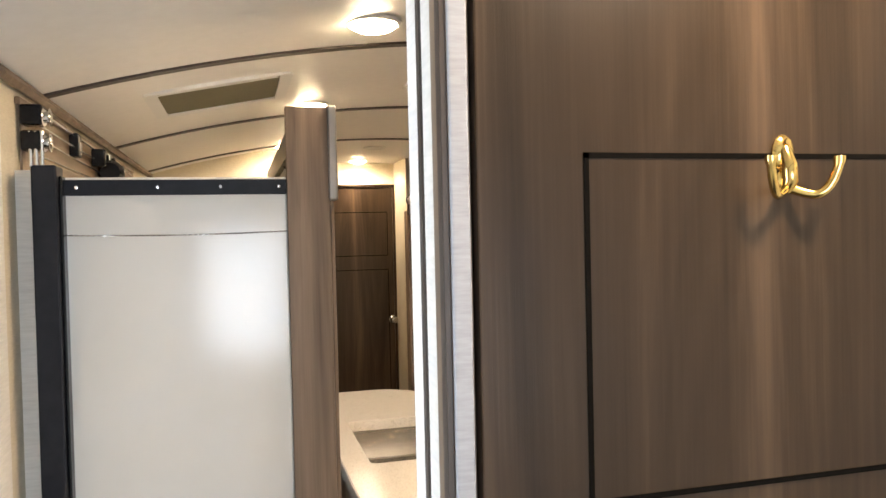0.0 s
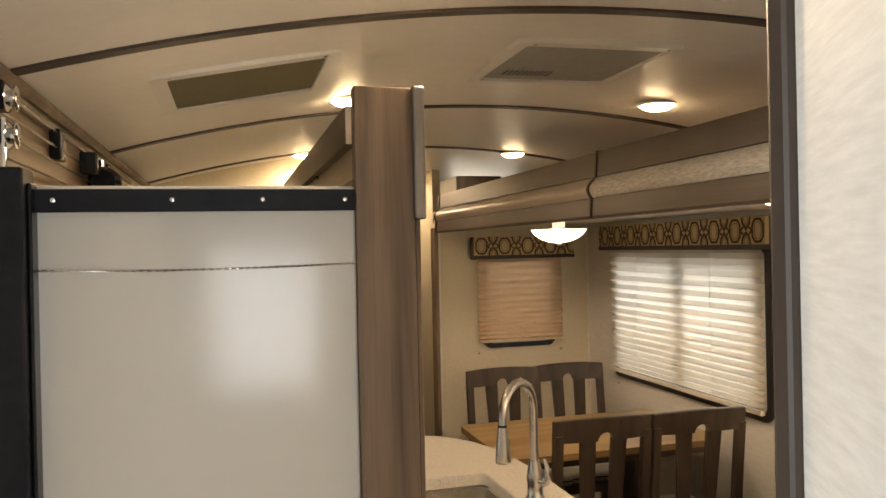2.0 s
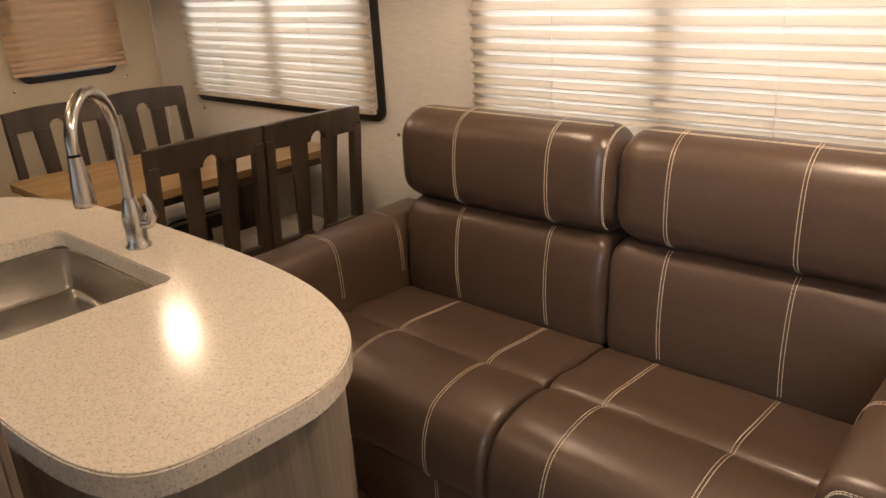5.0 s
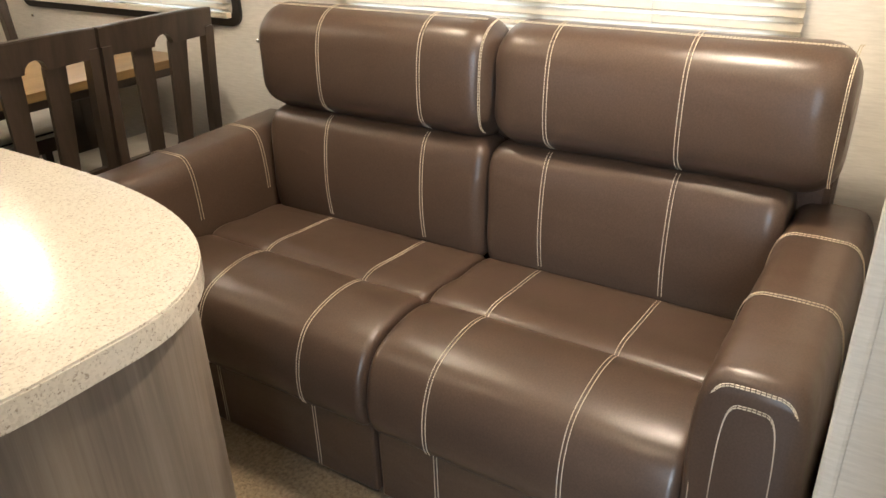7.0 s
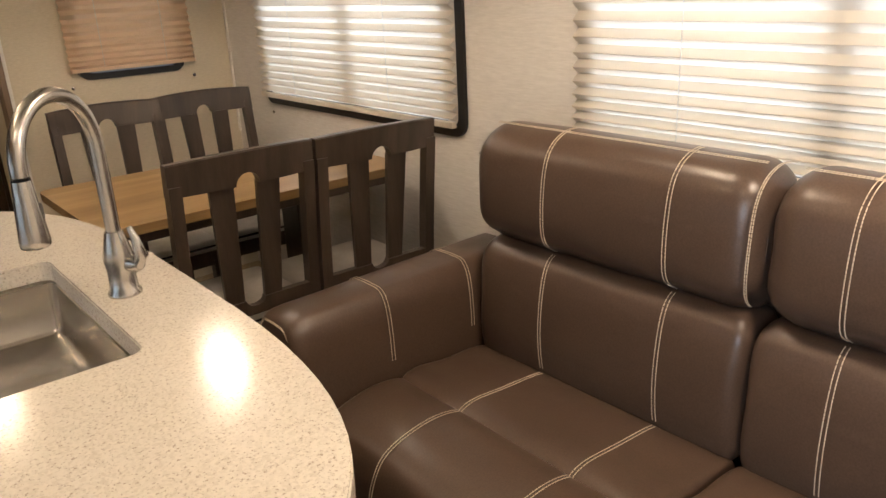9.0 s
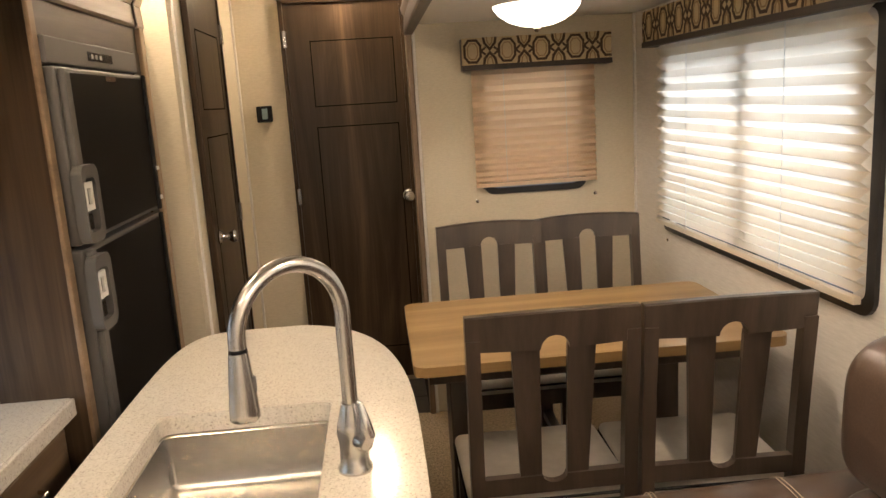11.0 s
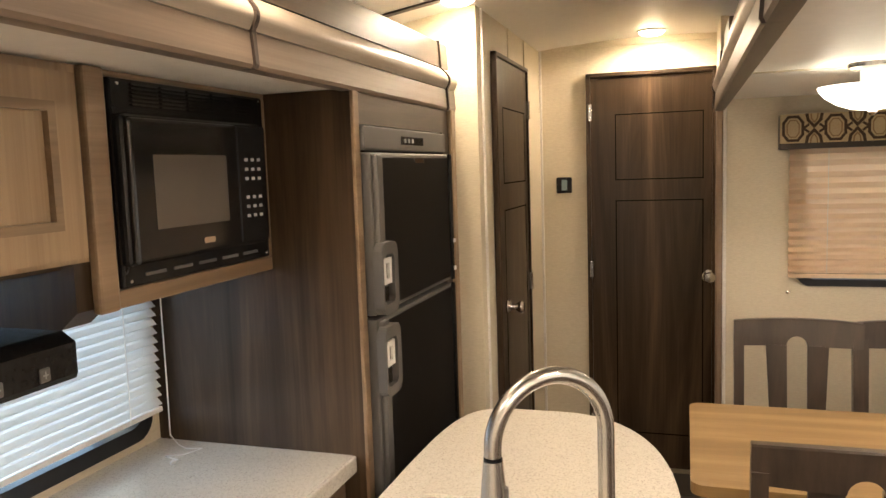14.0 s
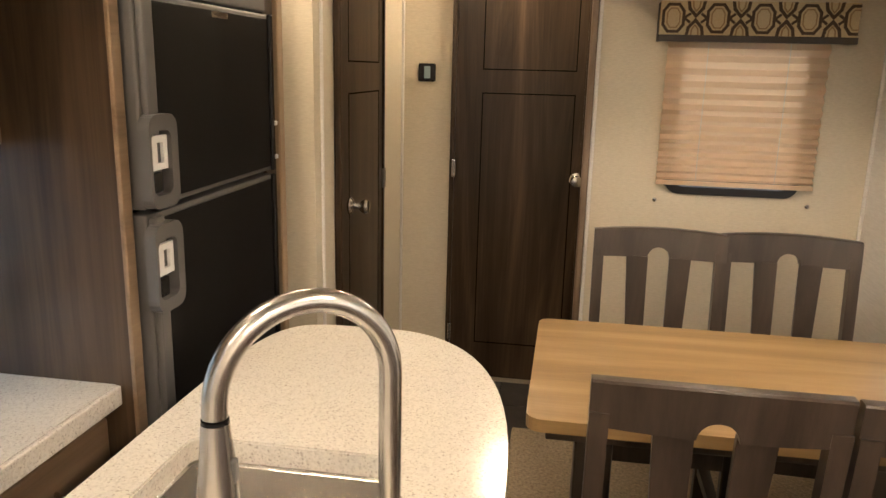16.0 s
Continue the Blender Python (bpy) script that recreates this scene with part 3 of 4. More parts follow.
for y0, y1 in ((1.84, 2.33), (2.35, 2.84), (2.86, 3.34)):
    dr = part("drawer", box(0.386, 0.404, y0, y1, 0.62, 0.76, 0.005), CABINET_WOOD_Y, base)
    part("pull", tube([(0.404, y0 + 0.17, 0.69), (0.425, y0 + 0.18, 0.69), (0.425, y0 + 0.3, 0.69), (0.404, y0 + 0.31, 0.69)], 0.005, 8), NICKEL, dr)
    part("cabinet_door", box(0.386, 0.404, y0, y1, 0.1, 0.605, 0.005), CABINET_WOOD, base)

uppers = thing("wall_cabinet", (0.04, 2.6, 1.3), "maple wall cabinet with a raised panel door", "cabinet")
part("box_body", box(KX, 0.226, 1.81, 2.768, 1.395, 1.733), CABINET_WOOD, uppers)
part("stile", box(0.226, 0.247, 2.735, 2.785, 1.30, 1.733, 0.006), CABINET_WOOD_Y, uppers, "rounded wood stile")
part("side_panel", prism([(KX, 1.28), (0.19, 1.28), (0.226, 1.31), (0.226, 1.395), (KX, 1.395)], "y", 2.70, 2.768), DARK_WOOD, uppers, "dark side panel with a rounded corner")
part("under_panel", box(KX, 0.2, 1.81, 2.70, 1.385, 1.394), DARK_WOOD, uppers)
for y0, y1 in ((1.83, 2.26), (2.28, 2.715)):
    dr = part("cabinet_door", ring_plate([(y0, 1.405), (y1, 1.405), (y1, 1.715), (y0, 1.715)], [(y0 + 0.055, 1.46), (y1 - 0.055, 1.46), (y1 - 0.055, 1.66), (y0 + 0.055, 1.66)], "x", 0.227, 0.247), CABINET_WOOD, uppers)
    part("moulding", ring_plate([(y0 + 0.05, 1.455), (y1 - 0.05, 1.455), (y1 - 0.05, 1.665), (y0 + 0.05, 1.665)], [(y0 + 0.066, 1.471), (y1 - 0.066, 1.471), (y1 - 0.066, 1.649), (y0 + 0.066, 1.649)], "x", 0.236, 0.25), CABINET_WOOD_Y, dr)
    part("panel", box(0.228, 0.238, y0 + 0.055, y1 - 0.055, 1.46, 1.66), CABINET_WOOD, dr)
nook = thing("microwave_cabinet", (0.04, 3.06, 1.3), "brown wood microwave cabinet in the kitchen slide", "cabinet")
part("body", box(KX, 0.2, 2.786, 3.352, 1.30, 1.733), DARK_WOOD, nook)
for y0, y1, z0, z1 in ((2.786, 3.352, 1.298, 1.332), (2.786, 3.352, 1.722, 1.733), (2.786, 2.808, 1.332, 1.722), (3.332, 3.352, 1.332, 1.722)):
    part("face_frame", box(0.2, 0.226, y0, y1, z0, z1, 0.004), CABINET_WOOD_Y, nook)

mw = thing("microwave", (0.2, 3.07, 1.333), "black built-in microwave with a keypad", "microwave")
part("trim_frame", box(0.2, 0.232, 2.809, 3.331, 1.334, 1.721, 0.006), BLACK, mw)
part("body", box(0.23, 0.262, 2.8, 3.275, 1.375, 1.655, 0.012, None, 3), BLACK, mw)
dr = part("microwave_door", box(0.262, 0.276, 2.802, 3.145, 1.38, 1.648, 0.008, None, 3), GLOSS_BLACK, mw, "gloss black door")
part("window", box(0.2755, 0.2775, 2.86, 3.097, 1.44, 1.58, 0.0008), TINTED, dr, "tinted window with a pale mesh")
part("emblem", prism(round_rect(3.0, 3.04, 1.400, 1.412, 0.005), "x", 0.276, 0.2775), CHROME, dr, "small silver emblem")
kp = part("keypad", box(0.262, 0.27, 3.15, 3.272, 1.385, 1.648, 0.006), BLACK, mw)
for r in range(7):
    for c in range(3):
        if r in (3,):
            continue
        part("key", box(0.27, 0.2708, 3.178 + 0.026 * c, 3.191 + 0.026 * c, 1.567 - 0.021 * r, 1.574 - 0.021 * r), KEY_PRINT, kp, "pale printed key")
part("display", box(0.27, 0.2706, 3.172, 3.26, 1.60, 1.632), GLOSS_BLACK, kp)
for g in range(5):
    for r in range(6):
        part("vent_slat", box(0.231, 0.236, 2.865 + 0.085 * g, 2.94 + 0.085 * g, 1.672 + 0.0075 * r, 1.676 + 0.0075 * r), GLOSS_BLACK, mw)
for g in range(5):
    part("lower_vent", box(0.231, 0.235, 2.87 + 0.085 * g, 2.93 + 0.085 * g, 1.351, 1.357), FRIDGE_GREY, mw)
for y, z in ((2.83, 1.346), (3.315, 1.346), (2.83, 1.71), (3.315, 1.71)):
    part("screw", lathe([(0.004, 0), (0.003, 0.003), (0.001, 0.003)], (0.232, y, z), 8, None, Matrix.Rotation(radians(90), 4, "Y")), CHROME, mw)

hood = thing("range_hood", (0.05, 2.55, 1.17), "black range hood with two push switches", "range hood")
part("canopy", prism([(KX, 1.165), (0.115, 1.165), (0.12, 1.175), (0.12, 1.235), (0.09, 1.255), (KX, 1.275)], "y", 2.25, 2.8), BLACK, hood)
for y in (2.62, 2.72):
    sw = part("switch", box(0.12, 0.125, y - 0.012, y + 0.012, 1.178, 1.204, 0.003), FRIDGE_GREY, hood)
    part("switch_mark", box(0.125, 0.1257, y - 0.001, y + 0.001, 1.184, 1.198), KEY_PRINT, sw)
    part("switch_mark", box(0.125, 0.1257, y - 0.006, y + 0.006, 1.19, 1.192), KEY_PRINT, sw)

kw = thing("window_kitchen", (KX, 2.7, 0.86), "black-framed kitchen window behind white slat blinds", "window")
kw["kind"] = "structure"
part("window_frame", ring_plate(round_rect(2.09, 3.32, 0.85, 1.37, 0.06), round_rect(2.13, 3.28, 0.89, 1.33, 0.04), "x", KX - 0.02, KX + 0.008), FRAME_BLACK, kw)
pn = part("pane", box(KX - 0.016, KX - 0.012, 2.12, 3.29, 0.88, 1.34), PANE, kw)
pn.visible_shadow = False
mb = thing("slat_blind", (KX + 0.03, 2.7, 0.93), "white vinyl slat blind, lowered, letting in daylight", "blind")
for i in range(16):
    z = 0.945 + 0.024 * i
    sl = prism([(KX + 0.014, z + 0.009), (KX + 0.026, z + 0.003), (KX + 0.037, z - 0.009), (KX + 0.036, z - 0.0105), (KX + 0.025, z + 0.0015), (KX + 0.013, z + 0.0075)], "y", 2.1, 3.325)
    part("slat", sl, SLAT, mb)
part("bottom_rail", box(KX + 0.012, KX + 0.038, 2.1, 3.325, 0.915, 0.93, 0.003), WHITE, mb)
part("head_rail", box(KX + 0.004, KX + 0.045, 2.1, 3.325, 1.325, 1.36, 0.003), WHITE, mb)
for y in (2.4, 3.2):
    part("ladder_cord", tube([(KX + 0.039, y, 0.92), (KX + 0.039, y, 1.34)], 0.0016, 6), WHITE, mb)
part("pull_cord", tube([(KX + 0.05, 3.33, 1.33), (KX + 0.05, 3.332, 1.0), (KX + 0.055, 3.325, 0.85), (KX + 0.09, 3.31, 0.832), (KX + 0.13, 3.29, 0.8315), (KX + 0.17, 3.3, 0.8315), (KX + 0.15, 3.25, 0.8315), (KX + 0.11, 3.23, 0.8315), (KX + 0.16, 3.215, 0.8315)], 0.0018, 6), WHITE, mb, "thin white pull cord", True)
part("cord_tassel", lathe([(0.004, 0), (0.006, 0.012), (0.003, 0.02)], (KX + 0.165, 3.2, 0.834), 10, None, Matrix.Rotation(radians(80), 4, "X")), WHITE, mb, "", True)
part("window_latch", box(KX + 0.008, KX + 0.02, 2.68, 2.73, 0.872, 0.885, 0.003), WHITE, kw)

fc = thing("fridge_cabinet", (0.15, 3.78, 0), "dark walnut tall cabinet round the refrigerator", "cabinet")
part("side_panel", box(KX, 0.455, 3.354, 3.374, 0, 1.733), DARK_WOOD, fc)
part("front_edge", box(0.4555, 0.466, 3.35, 3.382, 0, 1.733, 0.003), CABINET_WOOD_Y, fc, "lighter edge band")
part("top_panel", box(0.36, 0.458, 3.375, 4.12, 1.652, 1.733), DARK_WOOD_Y, fc)
part("far_stile", box(0.36, 0.462, 4.05, 4.12, 0, 1.652), DARK_WOOD, fc)
part("trim_board", box(0.452, 0.474, 4.125, 4.165, 0, 1.73, 0.004), CABINET_WOOD, fc, "pale brown trim board")
part("outer_trim", box(0.44, 0.46, 4.168, 4.20, 0, 1.73, 0.003), WALL_PALE, fc, "cream trim")
part("base_panel", box(0.36, 0.455, 3.375, 4.05, 0.0, 0.3), DARK_WOOD, fc)

fr = thing("refrigerator", (0.4, 3.71, 0.3), "black two-door refrigerator with charcoal frame", "refrigerator")
part("body", box(-0.1, 0.44, 3.385, 4.045, 0.302, 1.648), BLACK, fr)
part("control_panel", box(0.44, 0.474, 3.386, 4.044, 1.588, 1.648, 0.004), FRIDGE_GREY, fr, "charcoal control panel")
part("control_window", box(0.474, 0.476, 3.64, 3.82, 1.605, 1.628, 0.0008), BLACK, fr)
for y in (3.66, 3.69, 3.72):
    part("button", box(0.476, 0.4775, y, y + 0.014, 1.611, 1.622, 0.0006), KEY_PRINT, fr)
for z0, z1, nm in ((1.176, 1.582, "upper"), (0.31, 1.166, "lower")):
    dr = part(nm + "_door", box(0.44, 0.486, 3.392, 4.04, z0, z1, 0.006), FRIDGE_GREY, fr)
    part("door_panel", box(0.486, 0.489, 3.44, 4.015, z0 + 0.012, z1 - 0.012, 0.001), FRIDGE_BLACK, dr, "black door panel")
    part("grip_bar", box(0.486, 0.502, 3.396, 3.436, z0 + 0.004, z1 - 0.004, 0.006), FRIDGE_GREY, dr)
    part("edge_strip", box(0.486, 0.496, 4.018, 4.038, z0, z1, 0.003), BLACK, dr)
    h0, h1 = ((1.18, 1.36) if nm == "upper" else (0.972, 1.15))
    g = part("handle", ring_plate(round_rect(3.37, 3.475, h0, h1, 0.028), round_rect(3.378, 3.45, h0 + 0.026, h1 - 0.03, 0.018), "x", 0.492, 0.516), FRIDGE_GREY, dr, "charcoal loop handle")
    part("latch_plate", ring_plate([(3.378, h0 + 0.075), (3.442, h0 + 0.075), (3.442, h1 - 0.04), (3.378, h1 - 0.04)], [(3.405, h0 + 0.088), (3.428, h0 + 0.088), (3.428, h1 - 0.053), (3.405, h1 - 0.053)], "x", 0.504, 0.511), WHITE, g, "white paper tag in the latch")
    part("latch", box(0.489, 0.51, 3.385, 3.425, h0 + 0.03, h0 + 0.07, 0.005), BLACK, g)
    for z in (z0 + 0.12, z0 + 0.03):
        part("hinge_pin", box(0.49, 0.5, 4.03, 4.045, z, z + 0.012, 0.002), WHITE, dr)
part("badge", box(0.489, 0.4905, 3.70, 3.78, 1.555, 1.568), CHROME, fr, "small silver badge")

th = thing("thermostat", (0.643, HALL - 0.002, 1.438), "small black wall thermostat with a display", "thermostat")
part("case", box(0.606, 0.682, HALL - 0.022, HALL - 0.0005, 1.396, 1.474, 0.006), BLACK, th)
part("display", box(0.633, 0.66, HALL - 0.0235, HALL - 0.0215, 1.41, 1.462), LCD, th, "pale display window")

# island with sink and faucet
IX, IY, IA, IB = 0.885, 2.853, 0.337, 0.947


def island_outline(grow=0.0, n=72):
    pts = []
    for i in range(n):
        t = 2 * math.pi * i / n
        c, s = math.cos(t), math.sin(t)
        e, f = (1.0, 0.6 if s > 0 else 0.58) if c >= 0 else (0.32, 0.32)
        x = math.copysign(abs(c) ** e, c)
        y = math.copysign(abs(s) ** f, s)
        pts.append((IX + ((IA if c > 0 else 0.308) + grow) * x, IY + ((IB if s > 0 else 0.893) + grow) * y))
    return pts


SINK = (0.672, 1.036, 2.587, 3.185)
island = thing("kitchen_island", (IX, IY, 0), "grey oak kitchen island with a curved end", "island")
cab = [(x * 0.95 + IX * 0.05, y * 0.975 + IY * 0.025) for x, y in island_outline()]
part("body", ring_plate(cab, round_rect(SINK[0] - 0.012, SINK[1] + 0.012, SINK[2] - 0.012, SINK[3] + 0.012, 0.03), "z", 0.08, 0.785), ISLAND_WOOD, island)
part("toe_kick", prism([(x * 0.9 + IX * 0.1, y * 0.96 + IY * 0.04) for x, y in cab], "z", 0.0, 0.08), BLACK, island, "dark recessed toe kick")
top = thing("island_countertop", (IX, IY, 0.786), "speckled cream countertop with rounded ends on the island", "countertop")
part("slab", ring_plate(island_outline(), round_rect(*SINK, 0.025), "z", 0.786, 0.824), QUARTZ, top)
part("top_face", ring_plate(island_outline(-0.0025), round_rect(SINK[0] - 0.002, SINK[1] + 0.002, SINK[2] - 0.002, SINK[3] + 0.002, 0.026), "z", 0.824, 0.828), QUARTZ, top)

sink = thing("sink", ((SINK[0] + SINK[1]) / 2, (SINK[2] + SINK[3]) / 2, 0.6), "stainless steel undermount sink", "sink")


def bowl():
    bm = bmesh.new()
    rings = []
    for inset, z, r in ((-0.006, 0.786, 0.016), (-0.004, 0.781, 0.016), (0.0, 0.778, 0.014), (0.004, 0.672, 0.014), (0.01, 0.663, 0.018), (0.03, 0.66, 0.02)):
        rings.append([bm.verts.new((x, y, z)) for x, y in round_rect(SINK[0] + inset, SINK[1] - inset, SINK[2] + inset, SINK[3] - inset, r)])
    for p, q in zip(rings, rings[1:]):
        for i in range(len(p)):
            bm.faces.new((p[i], p[(i + 1) % len(p)], q[(i + 1) % len(p)], q[i]))
    bm.faces.new(rings[-1])
    return bm


bw = part("basin", bowl(), STEEL, sink, "", True)
so = bw.modifiers.new("thickness", "SOLIDIFY")
so.thickness, so.offset = 0.002, 1
part("drain", lathe([(0.045, 0), (0.047, 0.003), (0.038, 0.004), (0.034, 0.001), (0.004, 0.001)], (0.87, 2.8, 0.661), 28), CHROME, sink, "round drain", True)

FX, FY = 1.097, 2.861
fa = thing("faucet", (FX, FY, 0.828), "brushed nickel pull-down kitchen faucet", "faucet")
part("base", lathe([(0.031, 0), (0.031, 0.006), (0.026, 0.012), (0.025, 0.05), (0.028, 0.07), (0.025, 0.09), (0.019, 0.115), (0.0165, 0.125)], (FX, FY, 0.828), 28), NICKEL, fa, "", True)
R = 0.1
way = Vector((-0.765, -0.644, 0))
neck = [Vector((FX, FY, 0.828 + 0.115)) + Vector((0, 0, 0.174 * i / 5)) for i in range(6)]
c0 = neck[-1] + way * R
neck += [c0 - way * R * math.cos(a) + Vector((0, 0, R * math.sin(a))) for a in [math.pi * i / 22 for i in range(1, 23)]]
end = neck[-1]
neck += [end + Vector((0, 0, -0.01))]
part("spout", tube(neck, 0.0135, 16), NICKEL, fa, "", True)
part("collar", lathe([(0.0145, -0.006), (0.0145, 0.0)], end + Vector((0, 0, -0.012)), 20), BLACK, fa, "thin dark joint ring", True)
hd = part("spray_head", lathe([(0.021, -0.108), (0.0235, -0.105), (0.0235, -0.095), (0.0205, -0.06), (0.017, -0.025), (0.0148, 0.0)], end + Vector((0, 0, -0.016)), 22), NICKEL, fa, "", True)
part("spray_button", box(end.x + 0.012, end.x + 0.022, end.y - 0.006, end.y + 0.006, end.z - 0.082, end.z - 0.055, 0.003), FRIDGE_GREY, hd)
part("lever_hub", lathe([(0.016, 0), (0.017, 0.02), (0.012, 0.03)], (FX + 0.012, FY - 0.016, 0.89), 18, None, Vector((0, 0, 1)).rotation_difference(Vector((0.4, -0.9, 0.1))).to_matrix().to_4x4()), NICKEL, fa, "", True)
part("lever", tube([(FX + 0.02, FY - 0.036, 0.888), (FX + 0.028, FY - 0.046, 0.91), (FX + 0.024, FY - 0.042, 0.94), (FX + 0.018, FY - 0.036, 0.965)], [0.012, 0.013, 0.008, 0.005], 12), NICKEL, fa, "slim side lever", True)

# dinette
tb = thing("dining_table", (1.72, 3.82, 0), "honey oak dining table on a dark pedestal", "table")
part("tabletop", prism(round_rect(1.229, 2.26, 3.497, 4.15, 0.035), "z", 0.742, 0.77), TABLE_WOOD, tb)
for a in (1.34, 1.96):
    part("pedestal", box(a, a + 0.09, 3.76, 3.89, 0.07, 0.70, 0.006), CHAIR_WOOD, tb)
    part("foot", box(a - 0.01, a + 0.1, 3.60, 4.05, 0.012, 0.07, 0.012), CHAIR_WOOD, tb)
part("apron", box(1.27, 2.22, 3.55, 4.10, 0.70, 0.742, 0.004), CHAIR_WOOD, tb, "dark apron")
part("stretcher", box(1.43, 1.96, 3.80, 3.85, 0.2, 0.28, 0.004), CHAIR_WOOD, tb)


def dining_chair():
    """Chair at the origin; it looks along +y, its back stands at y = 0."""
    c = thing("dining_chair", (0, 0, 0), "dark-stained slat-back dining chair with a cream seat", "chair", "chairs round the table")
    W, H = 0.205, 0.965

    def rake(z):
        return -0.05 * max(0, (z - 0.45) / 0.5) ** 1.3

    for s in (-1, 1):
        x0, x1 = sorted((s * W, s * (W - 0.033)))
        prof = [(rake(z) + o, z) for o, zs in ((0.0, [0, 0.3, 0.45, 0.6, 0.75, 0.9]), (0.034, [0.9, 0.75, 0.6, 0.45, 0.3, 0])) for z in zs]
        part("back_post", prism(prof, "x", x0, x1), CHAIR_WOOD, c)
        part("leg", box(x0, x1, 0.36, 0.395, 0, 0.425, 0.004), CHAIR_WOOD, c)
        part("side_rail", box(x0 + 0.004, x1 - 0.004, 0.03, 0.36, 0.37, 0.425), CHAIR_WOOD, c)
        part("side_stretcher", box(x0 + 0.006, x1 - 0.006, 0.03, 0.36, 0.16, 0.19), CHAIR_WOOD, c)
        a0, a1 = sorted((s * 0.033, s * 0.1))
        b0, b1 = sorted((s * 0.031, s * 0.084))
        slat = bmesh.new()
        vs = [slat.verts.new((x, y + rake(z), z)) for z, (p, q) in ((0.53, (b0, b1)), (0.875, (a0, a1))) for y in (0.008, 0.022) for x in (p, q)]
        for f in ((0, 1, 3, 2), (4, 5, 7, 6), (0, 1, 5, 4), (2, 3, 7, 6), (0, 2, 6, 4), (1, 3, 7, 5)):
            slat.faces.new([vs[k] for k in f])
        part("slat", slat, CHAIR_WOOD, c)
    rail = bmesh.new()
    cols = []
    xs = sorted({round(W * (i / 12 - 1), 5) for i in range(25)} | {round(0.034 * math.cos(math.pi * i / 10), 5) for i in range(11)})
    for x in xs:
        low = 0.872 + (math.sqrt(max(0, 0.034 ** 2 - x * x)) if abs(x) < 0.034 else 0)
        high = H - 0.008 * (x / W) ** 2
        bow = 0.02 * (x / W) ** 2 - 0.012
        cols.append([rail.verts.new((x, o + bow + rake(z), z)) for o, z in ((0, low), (0, high - 0.004), (0.004, high), (0.026, high), (0.03, high - 0.004), (0.03, low))])
    for p, q in zip(cols, cols[1:]):
        for k in range(6):
            rail.faces.new((p[k], p[(k + 1) % 6], q[(k + 1) % 6], q[k]))
    rail.faces.new(cols[0])
    rail.faces.new(cols[-1][::-1])
    part("top_rail", rail, CHAIR_WOOD, c)
    lower = [(W - 0.03, 0.49), (W - 0.03, 0.535), (0.03, 0.535)] + [(0.03 * math.cos(math.pi * i / 8), 0.535 - 0.02 * math.sin(math.pi * i / 8)) for i in range(1, 8)] + [(-0.03, 0.535), (-W + 0.03, 0.535), (-W + 0.03, 0.49)]
    part("lower_rail", prism(lower, "y", -0.003, 0.02), CHAIR_WOOD, c)
    part("front_rail", box(-W + 0.03, W - 0.03, 0.37, 0.39, 0.37, 0.425), CHAIR_WOOD, c)
    part("rear_rail", box(-W + 0.03, W - 0.03, 0.004, 0.026, 0.37, 0.425), CHAIR_WOOD, c)
    part("seat", box(-W - 0.005, W + 0.005, 0.035, 0.41, 0.428, 0.475, 0.02, None, 3), SEAT_COVER, c, "padded cream seat", True)
    rim = [(x, y, 0.452) for x, y in round_rect(-W - 0.007, W + 0.007, 0.033, 0.412, 0.03)]
    part("piping", tube(rim + rim[:1], 0.004, 6), BLACK, c, "black piping round the seat")
    return c


chair = dining_chair()
chair.location = (1.548, 3.29, 0.012)
copy_thing(chair, pose(1.965, 3.275, 0.012, 0, 0, -2))
copy_thing(chair, pose(1.585, 4.475, 0.012, 0, 0, 180))
copy_thing(chair, pose(1.98, 4.49, 0.012, 0, 0, 178))


# windows, pleated blinds and valances
def pleated(a0, a1, z0, z1, depth, count, place):
    """A pleated cloth from z0 to z1; place turns (along, out, up) into the world."""
    bm = bmesh.new()
    n = count * 2
    cols = 14
    grid = []
    for i in range(n + 1):
        out = depth * (1 if i % 2 else 0)
        u = i / n
        z = z0 + (z1 - z0) * (0.62 * u + 0.38 * u * u)
        sag = 0.0008 * math.sin(i * 1.7)
        grid.append([bm.verts.new(place(a0 + (a1 - a0) * j / cols, out + 0.0008 * math.sin(j * 1.3 + i * 0.4), z + sag * math.sin(j * 0.9))) for j in range(cols + 1)])
    for p, q in zip(grid, grid[1:]):
        for j in range(cols):
            bm.faces.new((p[j], p[j + 1], q[j + 1], q[j]))
    return bm


